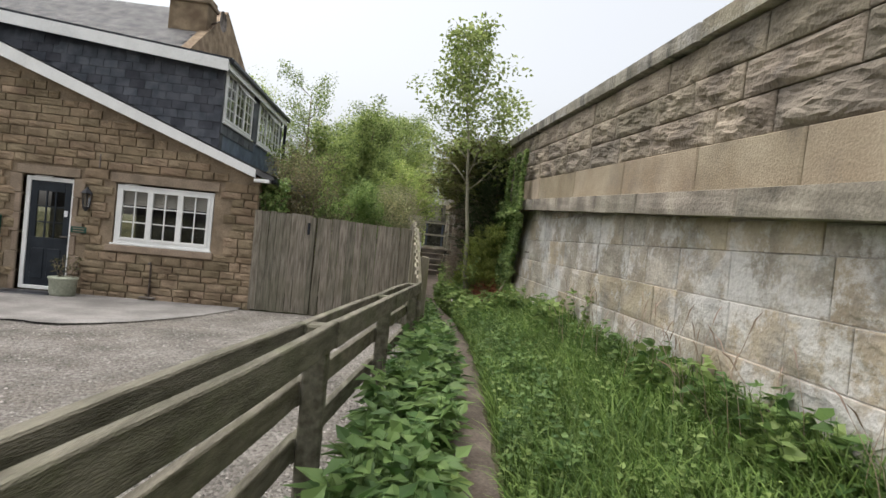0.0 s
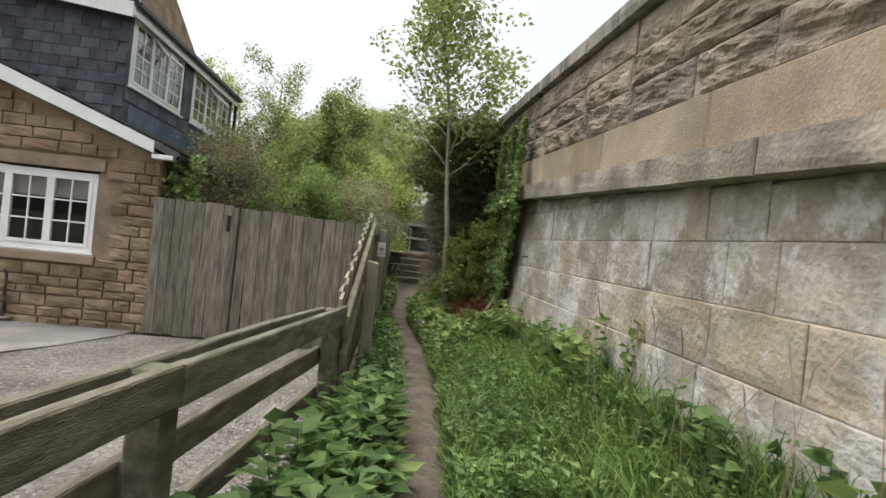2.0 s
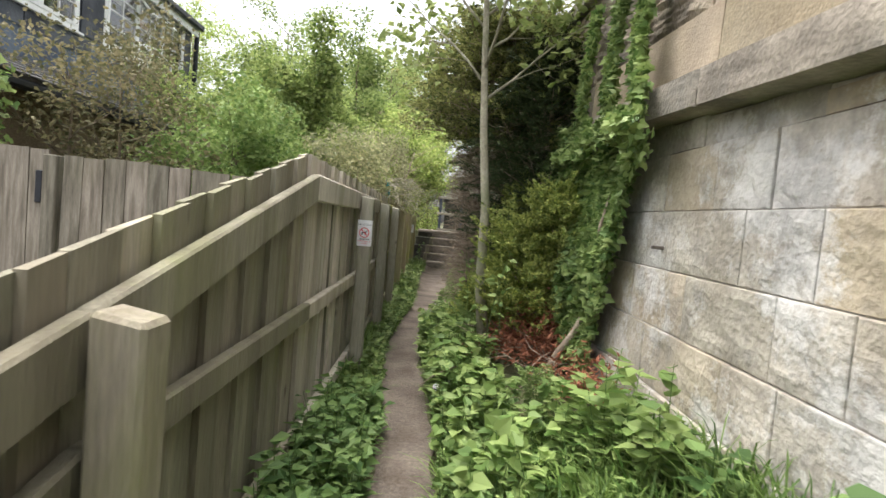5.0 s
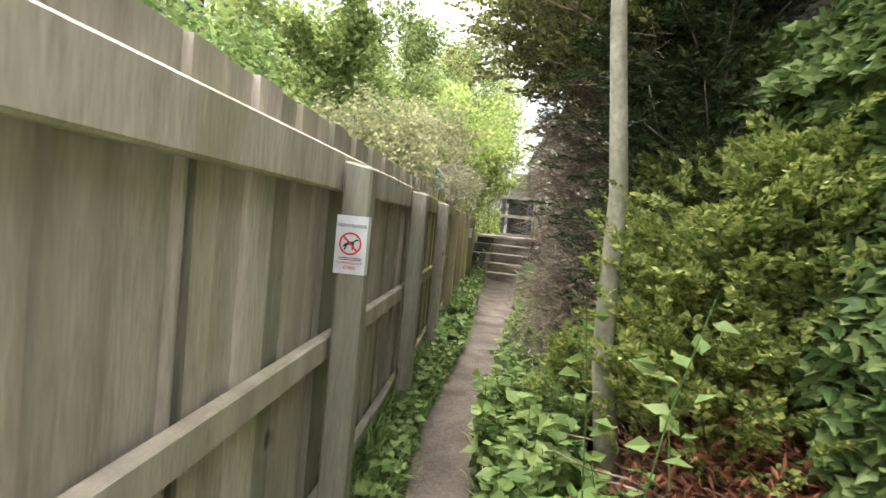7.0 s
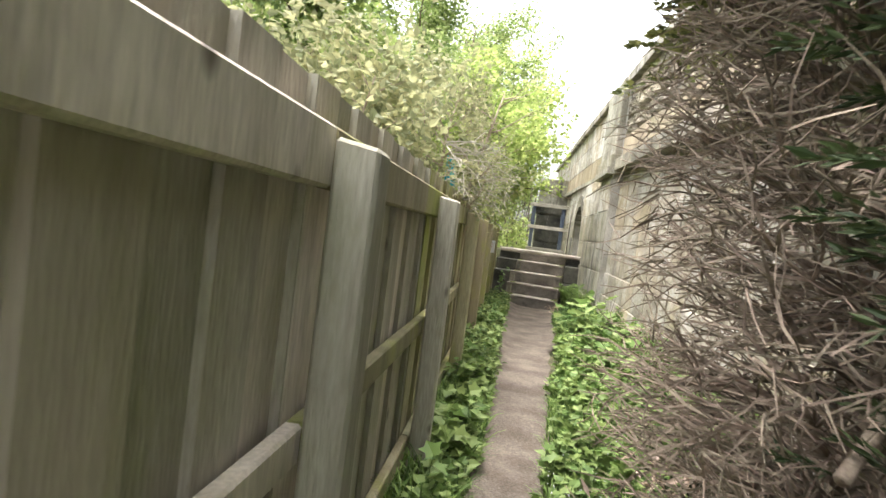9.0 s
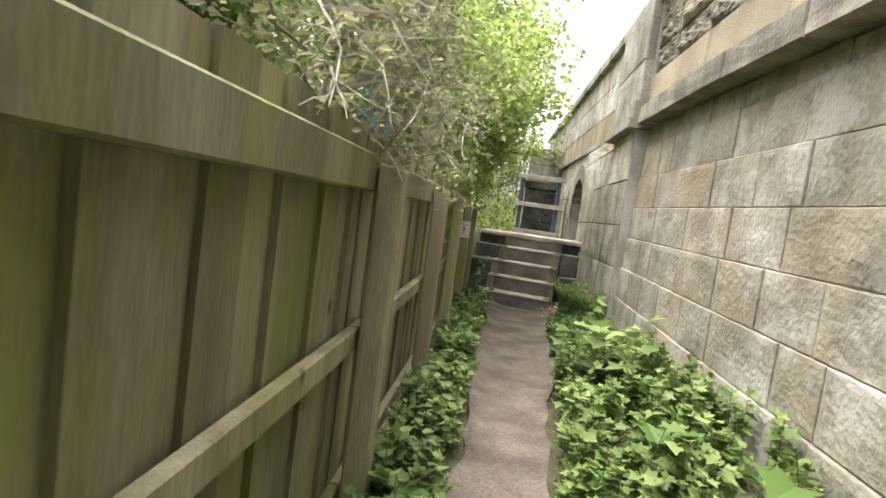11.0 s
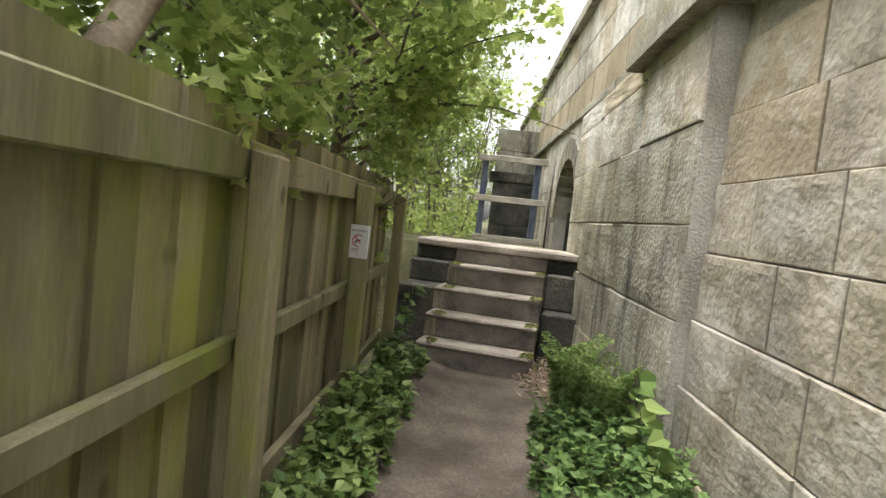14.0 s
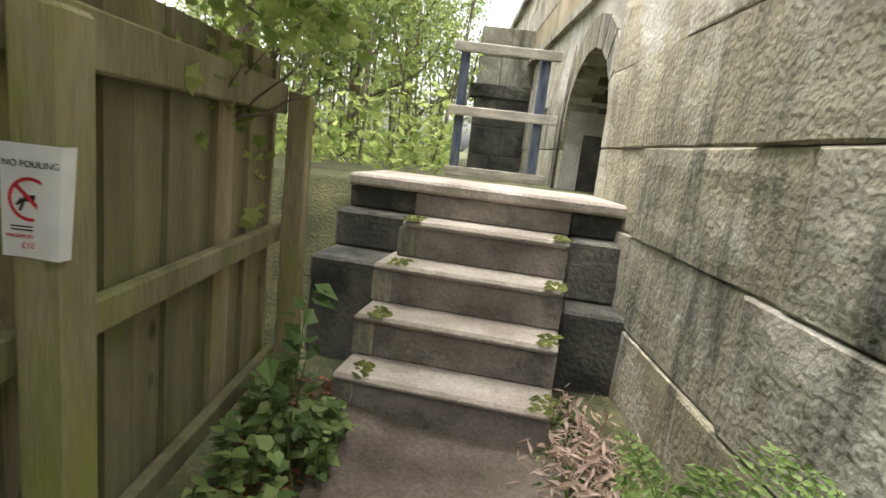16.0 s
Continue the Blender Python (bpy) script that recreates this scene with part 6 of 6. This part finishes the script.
herbs("maple_seedling", "knee-high maple seedling with broad lobed leaves", [(2.33, 17.9, 0.15), (2.5, 18.1, 0.18), (2.6, 17.75, 0.2), (2.2, 18.05, 0.12)], 0.66, M["herb_leaf"], 0.17, "maple", 16, 9, False, 0.85)
herbs("maple_seedling", "small broad-leaved seedling by the path", [(2.55, 15.6, 0.2), (2.35, 16.4, 0.15)], 0.5, M["herb_leaf"], 0.15, "maple", 17, 9, False, 0.85)
herbs("wall_sapling", "climbing sapling with heart-shaped leaves by the wall", [(2.78, 20.2, 0.2), (2.84, 20.5, 0.2), (2.72, 19.95, 0.2)], 0.55, M["herb_leaf"], 0.11, "heart", 18, 12, False, 0.6)
herbs("fence_sapling", "bramble spray hanging before the steps", [(1.25, 22.3, 0.1), (1.38, 21.9, 0.05), (1.3, 22.1, 0.4)], 0.5, M["nettle_leaf"], 0.11, "oval", 19, 12, False, 0.7)


def fern(at, size, seed, fronds=13):
    """A fern: arching fronds, each with rows of small leaflets."""
    r = np.random.default_rng(seed)
    f = thing("fern", "feathery light green fern", "fern", "ferns", at=at)
    st, pts, outs, sizes = Soup(), [], [], []
    for i in range(fronds):
        a = i * 2 * math.pi / fronds + r.normal() * 0.2
        ln, d = size * r.uniform(0.75, 1.15), np.array([math.cos(a), math.sin(a), 0])
        side = np.array([-d[1], d[0], 0])
        line = [tuple(d * ln * (0.1 * u + 0.3 * u * u) + np.array([0, 0, ln * (1.25 * u - 0.3 * u ** 3)])) for u in np.linspace(0, 1, 8)]
        st.tube(line, [0.005 * (1 - 0.1 * j) for j in range(8)], 4)
        for k in range(22):
            u = 0.2 + 0.8 * k / 22
            q = d * ln * (0.1 * u + 0.3 * u * u) + np.array([0, 0, ln * (1.25 * u - 0.3 * u ** 3)])
            w = ln * 0.24 * math.sin(min(1, (1.05 - u) * 1.5) * 1.57)
            for sg in (-1, 1):
                for m in range(4):
                    pts.append(q + side * sg * w * m / 4)
                    outs.append(side * sg * 3 + d * 0.8)
    part("fronds", leaves("fronds", pts, size * 0.055, M["fern_leaf"], "oval", r, 0.55, np.array(outs)), f)
    part("stalks", st.mesh("stalks", M["fern_leaf"]), f)
    return f


fern((2.56, 21.25, 0.1), 0.6, 1, 15)
fern((2.75, 20.95, 0.12), 0.55, 2)
fern((2.68, 21.5, 0.06), 0.34, 3)
fern((2.02, 11.9, 0.1), 0.42, 4, 9)
fern((2.1, 11.5, 0.15), 0.45, 5, 11)
fern((2.35, 9.1, 0.2), 0.42, 6, 9)

# heap of rust-brown clippings and straw
heap = thing("clippings_heap", "heap of rust-brown dead conifer clippings", "heap", at=(2.68, 10.7, 0.3))
rq = np.random.default_rng(91)
q = rq.normal(size=(3600, 3)) * np.array([0.22, 0.28, 0.2])
q[:, 2] = np.abs(q[:, 2]) * np.exp(-(q[:, 0] ** 2 * 4 + q[:, 1] ** 2 * 2)) + 0.05
part("needles", leaves("needles", q, 0.075, M["rust_leaf"], "thin", rq, 0.3), heap)
tw = Soup()
for _ in range(90):
    s = rq.normal(size=3) * np.array([0.3, 0.5, 0.02]) + np.array([0, -0.1, 0.1])
    tw.tube(branch_line(rq, s, rq.normal(size=3) * np.array([1, 1, 0.25]), rq.uniform(0.25, 0.6), 3, 0.2, 0), [0.006, 0.005, 0.004, 0.002], 4)
part("twigs", tw.mesh("twigs", M["brown_twig"]), heap, "pale dead twigs")
heap2 = thing("clippings_heap", "small heap of rust-brown clippings at the wall foot", "heap", at=(2.75, 9.55, 0.3))
q = rq.normal(size=(700, 3)) * np.array([0.14, 0.2, 0.12])
q[:, 2] = np.abs(q[:, 2]) + 0.03
part("needles", leaves("needles", q, 0.07, M["rust_leaf"], "thin", rq, 0.3), heap2)
sw = rq.normal(size=(700, 3)) * np.array([0.12, 0.3, 0.03]) + np.array([2.62, 22.25, 0.1])
sw[:, 2] = np.maximum(sw[:, 2], 0.05)
thing("straw_heap", "pale dry straw at the foot of the steps", "straw", kind="stuff", mesh=leaves("straw_heap", sw, 0.09, M["straw"], "thin", rq, 0.6))
lf = np.column_stack([rq.uniform(1.05, 1.5, 500), rq.uniform(21.6, 22.9, 500), np.full(500, 0.06)])
thing("leaf_litter", "dry brown fallen leaves beside the steps", "leaves", kind="stuff", mesh=leaves("leaf_litter", lf, 0.045, M["rust_leaf"], "oval", rq, 0.85))
dt = np.column_stack([rq.normal(2.35, 0.14, 700), rq.uniform(12.6, 14.0, 700), np.abs(rq.normal(0.2, 0.15, 700))])
thing("dead_grass", "pale dry grass under the conifer", "grass", kind="stuff", mesh=leaves("dead_grass", dt, 0.1, M["straw"], "thin", rq, 0.3))
mo = np.column_stack([rq.uniform(2.38, 2.9, 700), rq.uniform(21.7, 23.0, 700), np.full(700, 0.05)])
thing("moss_patch", "yellow-green moss at the foot of the wall", "moss", kind="stuff", mesh=leaves("moss_patch", mo, 0.05, M["herb_leaf"], "oval", rq, 0.5))

# white and violet flowers
fl = []
for x, y, z in spots(rq, 150, 10.5, 14.5, RIGHT, lambda y: RIGHT(y) + 0.4):
    fl += [(x, y, z + 0.16 + rq.uniform(0, 0.08))] * 3
thing("wild_flowers", "tiny white flowers among the verge herbs", "flowers", kind="stuff", mesh=leaves("wild_flowers", np.array(fl) + rq.normal(size=(len(fl), 3)) * 0.012, 0.014, M["petal"], "oval", rq, 0.8))
cl = Soup()
for x, y, z in ((1.78, 9.6, 0.05), (1.72, 9.35, 0.05)):
    cl.tube([(x, y, z), (x, y, z + 0.3)], [0.003, 0.002], 4)
thing("dandelion_stalks", "thin dandelion stalks by the path", "stalks", kind="stuff", mesh=cl.mesh("dandelion_stalks", M["fern_leaf"]))
for x, y in ((1.78, 9.6), (1.72, 9.35)):
    c = thing("dandelion_clock", "round white dandelion clock", "flower", "dandelion clocks", at=(x, y, 0.36))
    part("seeds", leaves("seeds", cloud(rq, (0, 0, 0), 0.02, 160), 0.012, M["petal"], "thin", rq, 0.1), c)

spike = thing("iron_spike", "small rusty iron spike in the stone wall", "spike", at=(3.03, 9.15, 1.41), mesh=box("iron_spike", -0.06, -0.009, -0.012, 0.03, 0.009, 0.01, M["steel"], 0.005))
rt = np.random.default_rng(95)
tall_g = spots(rt, 60, 0.5, 6.5, lambda y: 2.6, lambda y: 2.95)
tg = Soup()
for x, y, z in tall_g:
    h = rt.uniform(0.5, 0.85)
    a, b = rt.normal() * 0.12, rt.normal() * 0.12
    tg.tube([(x, y, z), (x + a * 0.4, y + b * 0.4, z + h * 0.6), (x + a, y + b, z + h)], [0.0025, 0.002, 0.0012], 3)
    tg.tube([(x + a * 0.85, y + b * 0.85, z + h * 0.9), (x + a, y + b, z + h), (x + a * 1.2, y + b * 1.2, z + h * 1.06)], [0.003, 0.005, 0.001], 3)
thing("seed_stalks", "thin dry grass stalks with seed heads by the wall", "grass", kind="stuff", mesh=tg.mesh("seed_stalks", M["straw"]))

herbs("broadleaf_sapling", "sapling with broad light green leaves by the conifer", [(2.12, 10.25, 0.5), (2.25, 10.35, 0.6), (2.0, 10.5, 0.4)], 0.75, M["herb_leaf"], 0.10, "oval", 96, 12, False, 0.6)

# teal netting above the fence
net = Soup()
for k in range(9):
    y = 16.85 + 0.07 * k
    z0 = 1.86 + 0.03 * math.sin(k * 1.7)
    net.add([(0.62 + 0.03 * math.sin(k), y, z0), (0.62 + 0.03 * math.sin(k + 1), y + 0.07, z0), (0.60 + 0.04 * math.sin(k + 1), y + 0.07, 2.2 + 0.03 * math.sin(k)), (0.60 + 0.04 * math.sin(k), y, 2.2 + 0.03 * math.sin(k - 1))], [(0, 1, 2, 3)])
nt = thing("garden_netting", "teal plastic garden netting above the fence", "netting", at=(0, 0, 0))
part("sheet", net.mesh("sheet", M["tarp"]), nt)
pp = Soup()
for y in (16.85, 17.48):
    pp.tube([(0.6, y, -0.05), (0.6, y, 2.25)], [0.012, 0.012], 6)
part("canes", pp.mesh("canes", M["tarp"]), nt)

# leafy clumps at the wall foot and on the verge
for x, y, h, seed in ((2.8, 5.95, 0.6, 201), (2.72, 6.4, 0.5, 202), (2.85, 3.1, 0.42, 203), (2.8, 1.9, 0.4, 204), (2.65, 8.4, 0.5, 205)):
    rr = np.random.default_rng(seed)
    herbs("bramble_clump", "leafy green bramble clump at the foot of the wall", [(x + rr.normal() * 0.12, y + rr.normal() * 0.16, ground_z(x, y)) for _ in range(16)], h, M["herb_leaf"], 0.10, "heart", seed, 12, False, 0.6)
herbs("verge_herbs", "low mixed herbs among the grass", spots(rp, 520, -0.6, 6.5, RIGHT, lambda y: 2.9), 0.26, M["herb_leaf"], 0.05, "oval", 206, 14)
herbs("verge_herbs", "cow parsley and goosegrass along the path edge", spots(rp, 260, 2.0, 9.5, RIGHT, lambda y: RIGHT(y) + 0.5), 0.36, M["nettle_leaf"], 0.06, "oval", 207, 16)

# thin pale twigs of the willow arching over the fence
rv = np.random.default_rng(210)
wt = thing("willow_spray", "sparse pale willow twigs with yellow-green leaves hanging over the fence", "branch", at=(0, 0, 0))
wl_pts = []
for i in range(48):
    y = rv.uniform(15.4, 17.3)
    st_ = (rv.uniform(0.72, 0.85), y, rv.uniform(1.78, 2.2))
    ln = branch_line(rv, st_, (1.0, rv.normal() * 0.5 - 0.2, rv.uniform(-0.2, 0.3)), rv.uniform(0.35, 0.7), 5, 0.22, -0.1)
    tw = Soup()
    tw.tube(ln, [0.008, 0.007, 0.006, 0.0045, 0.003, 0.002], 4)
    for k in range(3):
        tz = branch_line(rv, ln[2 + k], (rv.normal() * 0.5 + 0.4, rv.normal() * 0.6, rv.normal() * 0.4), rv.uniform(0.12, 0.25), 3, 0.3, -0.05)
        tw.tube(tz, [0.004, 0.0035, 0.0025, 0.0015], 3)
        wl_pts += [q for q in tz[1:]]
    part("twig", tw.mesh("twig", M["grey_timber"]), wt)
    wl_pts += ln[3:]
wl_pts = np.repeat(np.array(wl_pts), 2, axis=0) + rv.normal(size=(len(wl_pts) * 2, 3)) * 0.025
part("foliage", leaves("foliage", wl_pts, 0.04, M["willow_leaf"], "oval", rv, 0.4), wt)

# long maple boughs that reach over the steps
bough = thing("maple_bough", "leafy bright green maple boughs reaching over the steps", "branch", at=(0.45, 22.3, 0))
rm = np.random.default_rng(220)
bt = []
for i in range(11):
    line = branch_line(rm, (0.05, 0, 2.0 + 0.12 * i), (1.0, rm.uniform(-0.9, 0.9), 0.75), rm.uniform(1.5, 2.3), 6, 0.14, 0.02)
    bs = Soup()
    bs.tube(line, [0.022, 0.018, 0.014, 0.011, 0.008, 0.005, 0.003], 5)
    part("limb", bs.mesh("limb", M["bark"], True), bough)
    for q in line[2:]:
        bt.append(q)
        for _ in range(3):
            bt.append(branch_line(rm, q, (rm.normal() * 0.7 + 0.2, rm.normal(), 0.2), 0.4, 2, 0.2, 0)[-1])
bp_ = np.concatenate([cloud(rm, q, 0.24, 11) for q in bt])
bp_ = bp_[(bp_[:, 2] > 2.35) & (bp_[:, 0] < 1.85)]
part("foliage", leaves("foliage", bp_, 0.08, M["maple_leaf"], "maple", rm, 0.6), bough)
